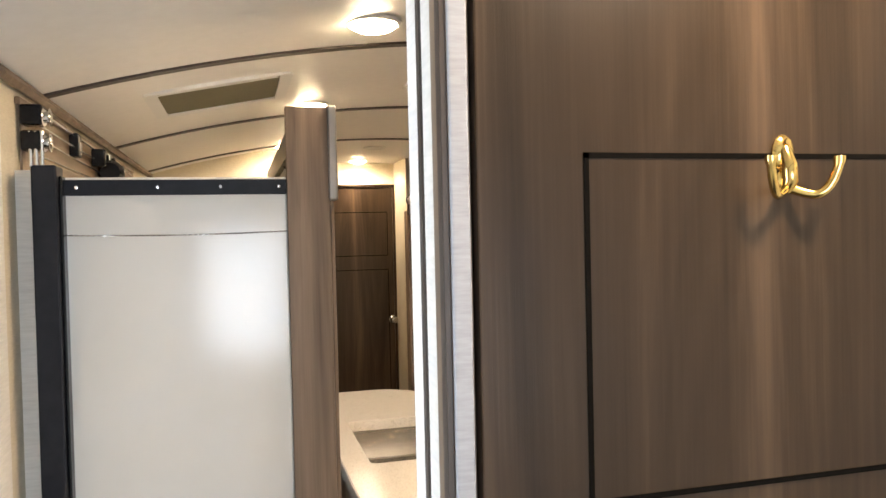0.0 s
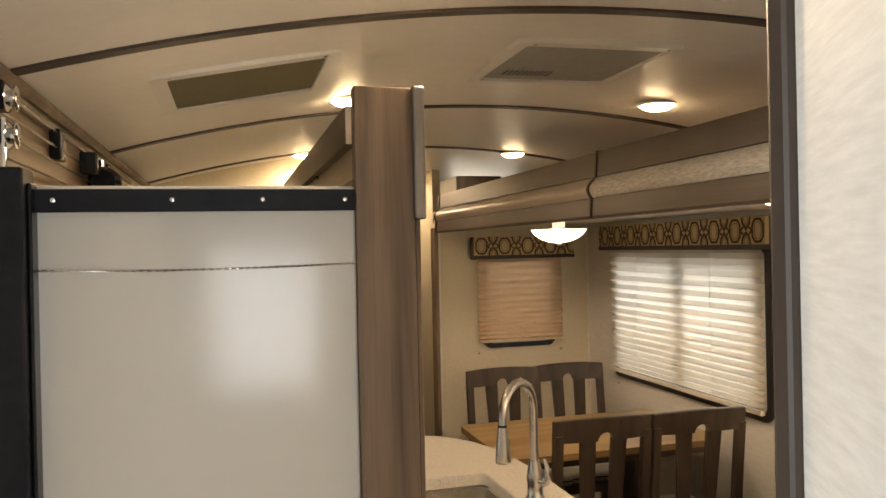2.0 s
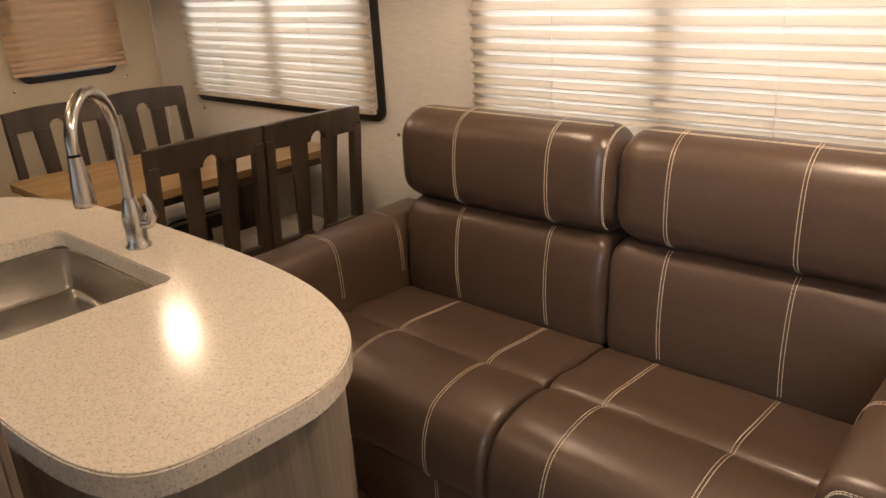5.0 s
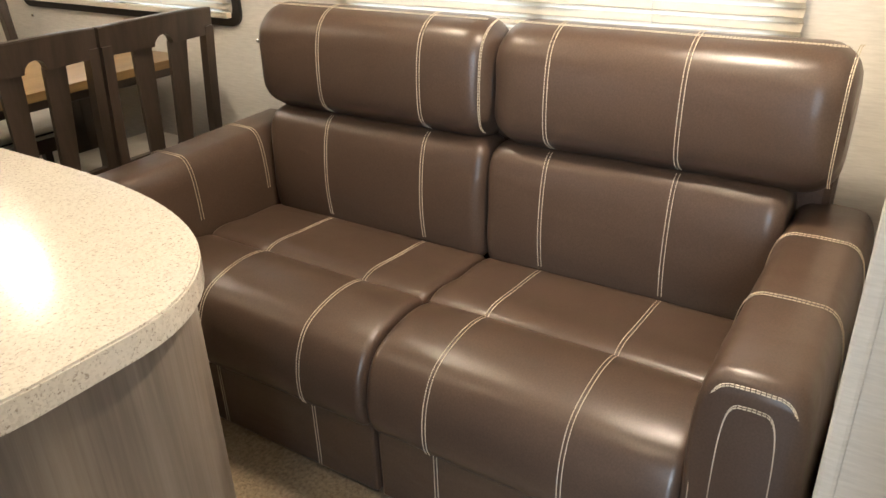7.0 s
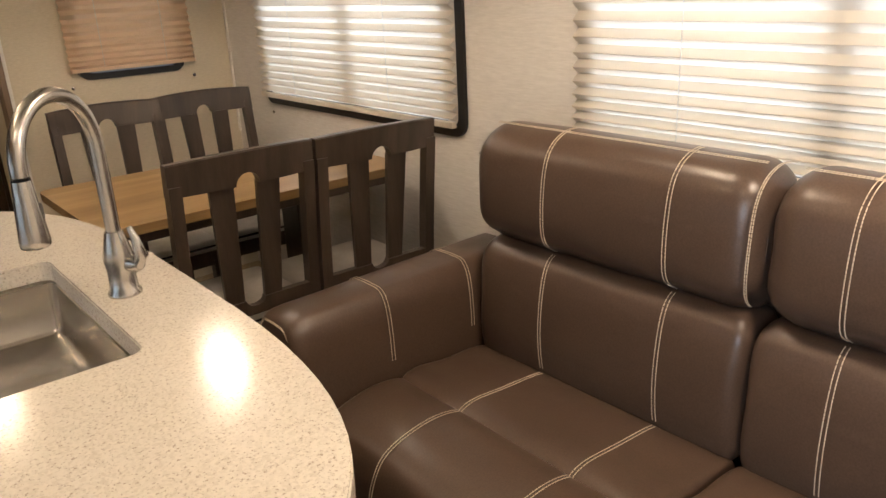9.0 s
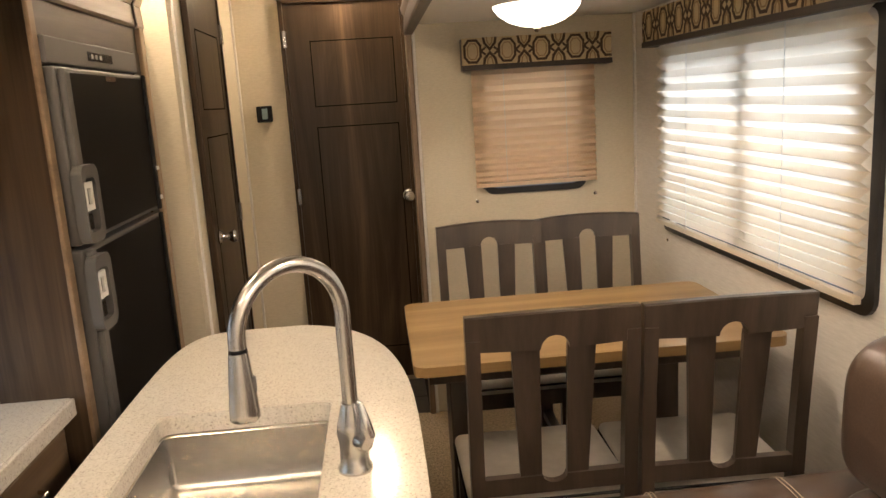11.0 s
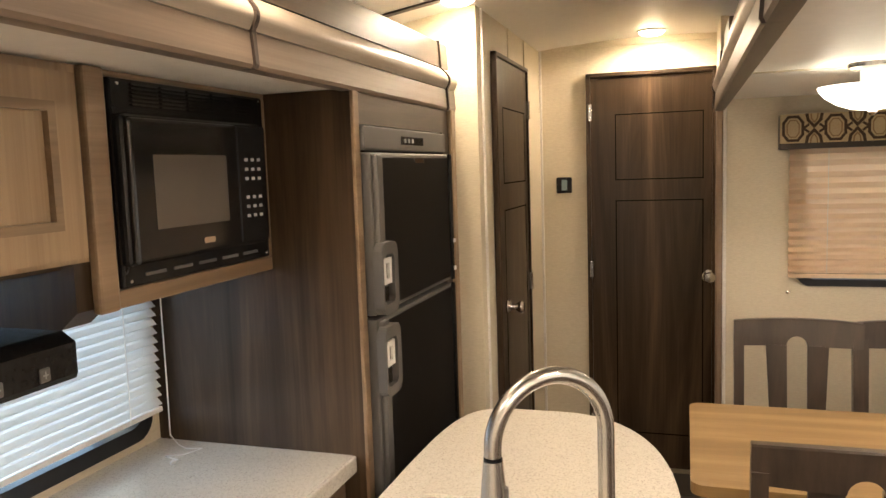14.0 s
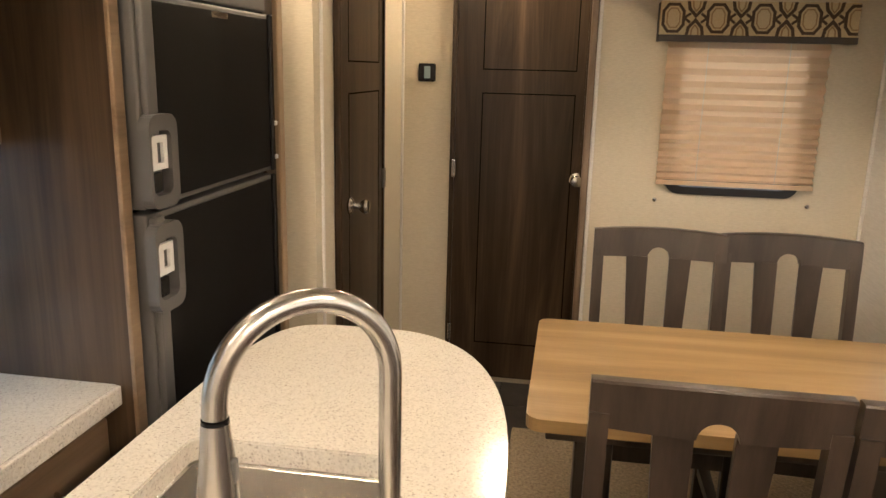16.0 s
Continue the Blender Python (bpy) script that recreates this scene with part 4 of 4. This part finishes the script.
def valance(name_at, a0, a1, z0, z1, out, place, ends):
    v = thing("valance", name_at, "padded valance with a brown and cream trellis pattern", "valance", "window valances")

    def slab(p, q, r, s, lo, hi, nm, m, label=""):
        bm = bmesh.new()
        box(p, q, lo, hi, r, s, 0.003, bm)
        for vert in bm.verts:
            vert.co = place(vert.co.x, vert.co.y, vert.co.z)
        part(nm, bm, m, v, label)

    slab(a0, a1, z0 + 0.022, z1, out - 0.02, out, "cloth_board", VALANCE)
    slab(a0 - 0.003, a1 + 0.003, z0, z0 + 0.022, out - 0.023, out + 0.004, "bottom_band", TRIM_DARK, "dark bottom band")
    slab(a0, a0 + 0.012, z0, z1, 0.001, out - 0.02, "return", TRIM_DARK)
    slab(a1 - 0.012, a1, z0, z1, 0.001, out - 0.02, "return", TRIM_DARK)
    h = z1 - z0 - 0.022
    zc = z0 + 0.022 + h / 2
    pitch = 0.148
    bm = bmesh.new()
    tan = bmesh.new()

    def line(target, pts, w):
        for (p, r), (q, s) in zip(pts, pts[1:]):
            d = Vector((q - p, s - r))
            if d.length < 1e-6:
                continue
            nrm = Vector((-d.y, d.x)).normalized() * w / 2
            e = d.normalized() * w * 0.35
            quad = [(p - e.x + nrm.x, r - e.y + nrm.y), (q + e.x + nrm.x, s + e.y + nrm.y), (q + e.x - nrm.x, s + e.y - nrm.y), (p - e.x - nrm.x, r - e.y - nrm.y)]
            vs = []
            for lift in (0.0005, 0.0016):
                vs.append([target.verts.new(place(min(max(a, a0), a1), out + lift, min(max(z, z0 + 0.022), z1))) for a, z in quad])
            lo, hi = vs
            target.faces.new(hi)
            for k in range(4):
                target.faces.new((lo[k], lo[(k + 1) % 4], hi[(k + 1) % 4], hi[k]))

    a = a0 + pitch * 0.3
    while a < a1 + pitch * 0.5:
        for grow, w, target in ((0.0, 0.01, bm), (-0.013, 0.004, tan)):
            rx, rz = 0.034 + grow, h * 0.4 + grow
            hexa = [(a - rx * 0.5, zc - rz), (a - rx, zc - rz * 0.5), (a - rx, zc + rz * 0.5), (a - rx * 0.5, zc + rz), (a + rx * 0.5, zc + rz), (a + rx, zc + rz * 0.5), (a + rx, zc - rz * 0.5), (a + rx * 0.5, zc - rz), (a - rx * 0.5, zc - rz)]
            line(target, hexa, w)
        b = a + pitch / 2
        for s in (-1, 1):
            line(bm, [(b - 0.026, zc + s * h * 0.5), (b - 0.022, zc + s * h * 0.28), (b, zc + s * h * 0.06), (b + 0.022, zc + s * h * 0.28), (b + 0.026, zc + s * h * 0.5)], 0.011)
            line(tan, [(b - 0.012, zc + s * h * 0.5), (b - 0.01, zc + s * h * 0.32), (b, zc + s * h * 0.2), (b + 0.01, zc + s * h * 0.32), (b + 0.012, zc + s * h * 0.5)], 0.005)
            line(bm, [(b + s * 0.02, zc - h * 0.12), (a + s * 0.002 + pitch / 2 + s * 0.036, zc)], 0.009)
            line(bm, [(b + s * 0.02, zc + h * 0.12), (a + s * 0.002 + pitch / 2 + s * 0.036, zc)], 0.009)
        a += pitch
    tagged(part("dark_pattern", bm, VALANCE_INK, v, "dark brown trellis lines"), kind="stuff")
    tagged(part("tan_pattern", tan, VALANCE_TAN, v, "tan inner lines"), kind="stuff")
    return v


def side_place(a, out, z):
    return (RIGHT - out, a, z)


def back_place(a, out, z):
    return (a, BACK - out, z)


def window_side(nm, y0, y1, z0, z1, mid):
    w = thing(nm, (RIGHT, (y0 + y1) / 2, z0), "black-framed sliding side window behind a pleated blind", "window")
    w["kind"] = "structure"
    part("window_frame", ring_plate(round_rect(y0, y1, z0, z1, 0.05), round_rect(y0 + 0.035, y1 - 0.035, z0 + 0.035, z1 - 0.035, 0.03), "x", RIGHT - 0.012, RIGHT + 0.05), FRAME_BLACK, w)
    part("mullion", box(RIGHT + 0.005, RIGHT + 0.04, mid - 0.032, mid + 0.032, z0 + 0.03, z1 - 0.03), FRAME_BLACK, w)
    for a, b in ((y0 + 0.02, mid - 0.02), (mid + 0.02, y1 - 0.02)):
        g = part("pane", box(RIGHT + 0.02, RIGHT + 0.024, a, b, z0 + 0.03, z1 - 0.03), PANE, w)
        g.visible_shadow = False
    return w


def pleated_blind(at, a0, a1, z0, z1, place, material, label, count, bottom):
    b = thing("pleated_blind", at, label, "blind", "pleated blinds")
    part("cloth", pleated(a0, a1, z0, z1, 0.026, count, place), material, b)
    bm = box(a0, a1, 0.008, 0.03, z0 - bottom, z0, 0.003)
    for v in bm.verts:
        v.co = place(*(v.co.x, v.co.y, v.co.z))
    part("bottom_rail", bm, material, b)
    for f in (0.25, 0.75):
        bm = box(a0 + (a1 - a0) * f - 0.001, a0 + (a1 - a0) * f + 0.001, 0.0375, 0.039, z0, z1)
        for v in bm.verts:
            v.co = place(*(v.co.x, v.co.y, v.co.z))
        part("cord", bm, WHITE, b)
    return b


def side_blind_place(a, out, z):
    return (RIGHT - 0.016 - out, a, z)


def back_blind_place(a, out, z):
    return (a, BACK - 0.016 - out, z)


window_side("window_1", 3.27, 4.63, 0.872, 1.64, 3.93)
window_side("window_2", 1.46, 2.80, 0.872, 1.64, 2.12)
pleated_blind((RIGHT - 0.02, 3.95, 0.91), 3.30, 4.62, 0.925, 1.62, side_blind_place, BLIND, "cream pleated blind, lowered, glowing with daylight", 17, 0.02)
pleated_blind((RIGHT - 0.02, 2.1, 0.91), 1.45, 2.80, 0.925, 1.62, side_blind_place, BLIND, "cream pleated blind behind the sofa, glowing with daylight", 17, 0.02)
pleated_blind((1.88, BACK - 0.02, 1.06), 1.606, 2.15, 1.075, 1.57, back_blind_place, BLIND_BACK, "tan pleated blind, lowered over the dinette window", 14, 0.016)
wb = thing("window_3", (1.88, BACK, 1.0), "black-framed dinette window behind a pleated blind", "window")
wb["kind"] = "structure"
part("window_frame", ring_plate(round_rect(1.64, 2.11, 1.022, 1.6, 0.05), round_rect(1.67, 2.08, 1.05, 1.57, 0.035), "y", BACK - 0.012, BACK + 0.05), FRAME_BLACK, wb)
part("pane", box(1.65, 2.10, BACK + 0.03, BACK + 0.036, 1.03, 1.59), PANE, wb).visible_shadow = False
for a in (1.61, 2.15):
    tagged(part("blind_clip", lathe([(0.008, 0), (0.008, 0.004), (0.003, 0.008)], (a, BACK, 0.995), 10, None, Matrix.Rotation(radians(90), 4, "X")), CHROME, None, "", True), "small metal blind cord clip on the wall", "clip", "cord clips")
for y in (3.21, 4.6):
    tagged(part("blind_clip", lathe([(0.008, 0), (0.008, 0.004), (0.003, 0.008)], (RIGHT, y, 0.83), 10, None, Matrix.Rotation(radians(-90), 4, "Y")), CHROME, None, "", True), "small metal blind cord clip on the wall", "clip", "cord clips")
valance((1.88, BACK - 0.05, 1.57), 1.566, 2.212, 1.566, 1.70, 0.085, back_place, True)
valance((RIGHT - 0.04, 3.93, 1.61), 3.21, 4.66, 1.606, 1.745, 0.08, side_place, True)
valance((RIGHT - 0.04, 2.1, 1.61), 1.38, 2.878, 1.602, 1.742, 0.08, side_place, True)

# sofa
sofa = thing("sofa", (1.85, 2.08, 0), "dark brown leather recliner sofa with cream double stitching", "sofa")


def smooth_loop(ctrl, n=6):
    """A closed smooth line through corner points (x, z)."""
    out = []
    k = len(ctrl)
    for i in range(k):
        p0, p1, p2, p3 = (Vector(ctrl[(i + d) % k]) for d in (-1, 0, 1, 2))
        for j in range(n):
            t = j / n
            q = 0.5 * ((2 * p1) + (p2 - p0) * t + (2 * p0 - 5 * p1 + 4 * p2 - p3) * t * t + (3 * p1 - p0 - 3 * p2 + p3) * t ** 3)
            out.append((q.x, q.y))
    return out


def cushion(loop, y0, y1, puff=0.03, ends=6, seed=0):
    """A padded body: the loop (x, z) carried from y0 to y1, drawn in at both ends."""
    bm = bmesh.new()
    cx = sum(p[0] for p in loop) / len(loop)
    cz = sum(p[1] for p in loop) / len(loop)
    steps = [(0.5 - 0.5 * math.cos(math.pi * i / (2 * ends))) for i in range(ends)]
    ys, sc = [], []
    for i in range(ends + 1):
        a = math.pi / 2 * i / ends
        ys.append(y0 + puff * (1 - math.cos(a)))
        sc.append(1 - puff * 1.0 * (1 - math.sin(a)))
    mids = 10
    for i in range(1, mids):
        ys.append(y0 + puff + (y1 - y0 - 2 * puff) * i / mids)
        sc.append(1)
    for i in range(ends + 1):
        a = math.pi / 2 * (ends - i) / ends
        ys.append(y1 - puff * (1 - math.cos(a)))
        sc.append(1 - puff * 1.0 * (1 - math.sin(a)))
    rings = []
    for y, s in zip(ys, sc):
        ring = []
        for x, z in loop:
            d = Vector((x - cx, z - cz))
            pull = (1 - s) / (puff if puff else 1) * puff
            q = d - d.normalized() * min(pull, d.length * 0.5) * (1.0 if s < 1 else 0)
            w = 0.003 * noise.noise(Vector((x * 7 + seed, y * 6, z * 7)))
            ring.append(bm.verts.new((cx + q.x + w, y, cz + q.y + w)))
        rings.append(ring)
    k = len(loop)
    for p, q in zip(rings, rings[1:]):
        for i in range(k):
            bm.faces.new((p[i], p[(i + 1) % k], q[(i + 1) % k], q[i]))
    bm.faces.new(rings[0][::-1])
    bm.faces.new(rings[-1])
    return bm


def stitches(name, points, parent, pair=0.008, along=Vector((0, 1, 0))):
    """Two rows of short thread stitches along a line of points."""
    bm = bmesh.new()
    for s in (-0.5, 0.5):
        line = [Vector(p) + along * pair * s for p in points]
        dist, rest = 0.0, []
        for p, q in zip(line, line[1:]):
            length = (q - p).length
            d = 0.0
            n = max(1, int(round(length / 0.0075)))
            for i in range(n):
                a, b = p.lerp(q, (i + 0.08) / n), p.lerp(q, (i + 0.86) / n)
                tube([a, b], 0.0011, 4, bm)
    return part(name, bm, STITCH, parent, "cream double stitching")


def outward(loop, lift, keep):
    """The part of a loop for which keep(x, z) holds, lifted off the surface, in one run."""
    cx = sum(p[0] for p in loop) / len(loop)
    cz = sum(p[1] for p in loop) / len(loop)
    k = len(loop)
    flags = [keep(*p) for p in loop]
    start = next((i for i in range(k) if flags[i] and not flags[i - 1]), 0)
    run = []
    for j in range(k):
        x, z = loop[(start + j) % k]
        if not flags[(start + j) % k]:
            break
        d = Vector((x - cx, z - cz)).normalized() * lift
        run.append((x + d.x, z + d.y))
    return run


UPPER = smooth_loop([(1.985, 0.75), (1.94, 0.80), (1.945, 0.945), (1.98, 1.008), (2.05, 1.028), (2.125, 0.995), (2.14, 0.87), (2.10, 0.75), (2.04, 0.725)])
LOWER = smooth_loop([(1.935, 0.46), (1.927, 0.56), (1.94, 0.68), (1.97, 0.735), (2.04, 0.74), (2.10, 0.70), (2.10, 0.52), (2.06, 0.44), (1.96, 0.42)])
SEAT = smooth_loop([(1.66, 0.40), (1.665, 0.445), (1.71, 0.462), (1.80, 0.455), (1.95, 0.44), (1.97, 0.38), (1.92, 0.32), (1.72, 0.32)])
FRONT = smooth_loop([(1.685, 0.40), (1.67, 0.45), (1.58, 0.466), (1.47, 0.44), (1.425, 0.38), (1.412, 0.3), (1.425, 0.245), (1.47, 0.222), (1.58, 0.23), (1.66, 0.3)])
for k, (a, b) in enumerate(((1.385, 2.056), (2.064, 2.795))):
    ua, ub = (1.29, 2.052) if k == 0 else (2.06, 2.818)
    up = part("upper_back", cushion(UPPER, ua, ub, 0.068, 6, k), LEATHER, sofa, "padded headrest cushion", True)
    lo = part("lower_back", cushion(LOWER, a - (0.02 if k == 0 else 0), b, 0.038, 6, k + 3), LEATHER, sofa, "padded lower back cushion", True)
    st = part("seat", cushion(SEAT, a, b, 0.02, 6, k + 5), LEATHER, sofa, "padded seat cushion", True)
    ft = part("footrest", cushion(FRONT, a, b, 0.022, 6, k + 7), LEATHER, sofa, "rounded seat front", True)
    for y in ((1.595, 1.897) if k == 0 else (2.242, 2.567)):
        for ob, loop, keep in ((up, UPPER, lambda x, z: x < 2.06 and not (z < 0.76 and x > 1.99)), (lo, LOWER, lambda x, z: x < 1.99 and z > 0.45), (st, SEAT, lambda x, z: z > 0.43 and x < 1.95), (ft, FRONT, lambda x, z: x < 1.66 and z > 0.245)):
            run = outward(loop, 0.0025, keep)
            stitches("stitching", [(x, y, z) for x, z in run], ob)
    edge = [(x, (ua + 0.012) if k == 0 else (ua + 0.012), z) for x, z in outward(UPPER, -0.004, lambda x, z: x < 2.1 and z > 0.76)]
    stitches("edge_stitching", edge, up, 0.004)
    edge = [(x, ub - 0.012, z) for x, z in outward(UPPER, -0.004, lambda x, z: x < 2.1 and z > 0.76)]
    top_run = [(2.02, ua + 0.03 + (ub - ua - 0.06) * i / 20, 1.0265) for i in range(21)]
    stitches("edge_stitching", top_run, up, 0.004, Vector((1, 0, 0.4)))
part("base", box(1.47, 2.12, 1.3, 2.86, 0.05, 0.33, 0.01), LEATHER, sofa)
for ya, yb, rows in ((1.39, 2.056, (1.595, 1.897)), (2.064, 2.79, (2.242, 2.567))):
    kick = part("kick_panel", box(1.448, 1.475, ya, yb, 0.03, 0.24, 0.01), LEATHER, sofa, "leather panel under the seat front")
    for y in rows:
        stitches("stitching", [(1.4465, y, 0.22 - 0.03 * i) for i in range(7)], kick)
part("back_shell", box(2.09, 2.15, 1.3, 2.86, 0.05, 0.9, 0.02), LEATHER, sofa)


def arm(y0, y1):
    c, w = (y0 + y1) / 2, (y1 - y0) / 2
    loop = []
    for i in range(40):
        t = 2 * math.pi * i / 40
        cc, ss = math.cos(t), math.sin(t)
        y = c + w * math.copysign(abs(cc) ** 0.38, cc)
        z = 0.335 + 0.335 * math.copysign(abs(ss) ** (0.42 if ss > 0 else 0.2), ss)
        loop.append((y, z))
    bm = bmesh.new()
    xs = [1.40, 1.405, 1.415, 1.435, 1.47, 1.55, 1.65, 1.75, 1.85, 1.95, 2.05, 2.1]
    ins = [0.035, 0.018, 0.008, 0.002, 0, 0, 0, 0, 0, 0, 0, 0]
    rings = []
    for x, d in zip(xs, ins):
        ring = []
        rise = 0.012 * max(0, (x - 1.5) / 0.5) if x > 1.5 else 0
        for y, z in loop:
            v = Vector((y - c, z - 0.335))
            v -= v.normalized() * d
            wob = 0.0025 * noise.noise(Vector((x * 8, y * 8, z * 8)))
            ring.append(bm.verts.new((x, c + v.x + wob, 0.335 + v.y + wob + (rise if z > 0.4 else 0))))
        rings.append(ring)
    for p, q in zip(rings, rings[1:]):
        for i in range(40):
            bm.faces.new((p[i], p[(i + 1) % 40], q[(i + 1) % 40], q[i]))
    bm.faces.new(rings[0][::-1])
    bm.faces.new(rings[-1])
    a = part("armrest", bm, LEATHER, sofa, "rounded padded armrest", True)
    for x in (1.66, 1.92):
        rise = 0.012 * (x - 1.5) / 0.5
        over = [(x, y + math.copysign(0.0025, y - c), z + 0.0025 + (rise if z > 0.4 else 0)) for y, z in loop[:21] if z > 0.36]
        stitches("stitching", over, a, 0.009, Vector((1, 0, 0)))
    for d in (0.018, 0.05):
        face = [(1.3985 if d > 0.04 else 1.402, c + (y - c) * (1 - d / w), 0.335 + (z - 0.335) * (1 - d / 0.335)) for y, z in loop[:21] if z > 0.3]
        stitches("edge_stitching", face, a, 0.004, Vector((0, 0, 1)))
    return a


arm(1.2, 1.385)
arm(2.80, 2.985)

# ceiling fixtures


def roof_light(x, y, z=None, watts=26.0):
    z = roof(x) if z is None else z
    t = thing("ceiling_light", (x, y, z), "round white dome ceiling light, lit warm", "ceiling light", "dome ceiling lights")
    part("ring", lathe([(0.066, 0.0), (0.066, -0.006), (0.058, -0.009), (0.056, -0.003)], (x, y, z), 28), WHITE, t, "", True)
    part("dome", lathe([(0.056, -0.004), (0.05, -0.014), (0.036, -0.021), (0.016, -0.025), (0.003, -0.0255)], (x, y, z), 28), BLOB_GLOW, t, "glowing dome", True)
    spot_lamp("dome_lamp", x, y, z - 0.035, watts, WARM, 174)


for x, y, watts in ((1.52, 4.1, 4), (0.505, 4.12, 13), (1.53, 2.8, 11), (0.52, 2.83, 9), (0.565, 1.76, 15), (1.5, 0.3, 8)):
    roof_light(x, y, None, watts)
roof_light(1.07, 5.3, None, 18)
roof_light(1.776, 2.53, 1.775, 16)
# dome out of view, added over the near seats to brighten the sofa
roof_light(1.66, 1.62, 1.775, 45)
roof_light(0.78, 0.36, None, 22)

lamp = thing("dinette_lamp", (1.685, 3.945, 1.775), "frosted glass bowl ceiling lamp over the dinette, lit", "lamp")
part("canopy", lathe([(0.062, 0), (0.06, -0.012), (0.05, -0.016)], (1.685, 3.945, 1.775), 32), NICKEL, lamp, "brushed nickel canopy", True)
part("stem", lathe([(0.03, -0.014), (0.03, -0.05), (0.045, -0.055)], (1.685, 3.945, 1.775), 24), WHITE, lamp, "", True)
part("bowl", lathe([(0.132, -0.058), (0.13, -0.066), (0.115, -0.085), (0.085, -0.105), (0.05, -0.118), (0.01, -0.123), (0.01, -0.117), (0.05, -0.112), (0.083, -0.099), (0.11, -0.08), (0.126, -0.06)], (1.685, 3.945, 1.775), 40), SHADE_GLOW, lamp, "glowing frosted glass bowl", True)
part("finial", lathe([(0.009, -0.122), (0.012, -0.128), (0.006, -0.136), (0.001, -0.138)], (1.685, 3.945, 1.775), 16), NICKEL, lamp, "", True)
d = bpy.data.lights.new("dinette_bulb", "POINT")
d.energy, d.color, d.shadow_soft_size = 18.0, (1.0, 0.78, 0.5), 0.03
new("dinette_bulb", d).location = (1.685, 3.945, 1.738)
spot_lamp("dinette_down", 1.685, 3.945, 1.63, 16.0)


def ceiling_panel(name, x0, x1, y0, y1, label, inner, rim, deep):
    zc = roof((x0 + x1) / 2)
    t = thing(name, ((x0 + x1) / 2, (y0 + y1) / 2, zc), label, "vent")
    slope = math.degrees(math.atan((roof(x1) - roof(x0)) / (x1 - x0)))
    m = Matrix.Translation(((x0 + x1) / 2, (y0 + y1) / 2, zc)) @ Matrix.Rotation(-radians(slope), 4, "Y")
    w, h = (x1 - x0) / 2, (y1 - y0) / 2
    b = ring_plate(round_rect(-w, w, -h, h, 0.02), round_rect(-w + rim, w - rim, -h + rim, h - rim, 0.01), "z", -deep, 0.0)
    b.transform(m)
    part("frame", b, WHITE, t, "white plastic frame")
    b = box(-w + rim - 0.003, w - rim + 0.003, -h + rim - 0.003, h - rim + 0.003, -deep * 0.5, -deep * 0.3)
    b.transform(m)
    part("grille", b, inner, t)
    for sx in (-0.8, 0.8):
        b = lathe([(0.005, -deep - 0.001), (0.004, -deep + 0.002)], (sx * w, -h + rim * 0.5, 0), 8)
        b.transform(m)
        part("screw", b, CHROME, t)
    return t, m, w, h


ceiling_panel("return_air_vent", 0.01, 0.42, 2.22, 2.63, "white ceiling vent with an olive filter", VENT_MESH, 0.035, 0.01)
ac, m, w, h = ceiling_panel("air_conditioner_cover", 0.815, 1.25, 2.2, 2.63, "white ceiling air conditioner cover with a grey lid", VENT_GREY, 0.03, 0.016)
for i in range(10):
    for j in range(4):
        b = box(-w + 0.08 + 0.014 * i, -w + 0.088 + 0.014 * i, h - 0.13 + 0.014 * j, h - 0.122 + 0.014 * j, -0.0095, -0.0078)
        b.transform(m)
        part("vent_hole", b, FRIDGE_GREY, ac)
sp = thing("ceiling_speaker", (1.05, 4.5, roof(1.05)), "small round white ceiling speaker", "speaker")
part("rim", lathe([(0.07, 0), (0.07, -0.006), (0.06, -0.009), (0.055, -0.006), (0.01, -0.008)], (1.05, 4.5, roof(1.05)), 28), WHITE, sp, "", True)
bx = thing("tv_cabinet", (1.45, 4.75, 1.97), "dark wood box on top of the slide cornice", "cabinet")
part("body", box(1.36, 1.62, 4.55, 4.9, 1.812, 2.03, 0.004), DARK_WOOD, bx)

# slate-look floor tiles, the ones along the walk
floor_ob = bpy.data.objects["floor"]
tile_me = None
for i in range(5):
    for j in range(23):
        x0, y0 = LEFT + 0.005 + 0.305 * i, -1.5 + 0.305 * j
        if x0 + 0.3 > 1.36:
            continue
        if tile_me is None:
            tile = part("floor_tile", box(0, 0.3, 0, 0.3, -0.012, 0.0, 0.0015, None, 1), SLATE, None)
            tile_me = tile.data
        else:
            tile = new("floor_tile", tile_me)
        tile.location = (x0, y0, 0)
        tile.parent = floor_ob
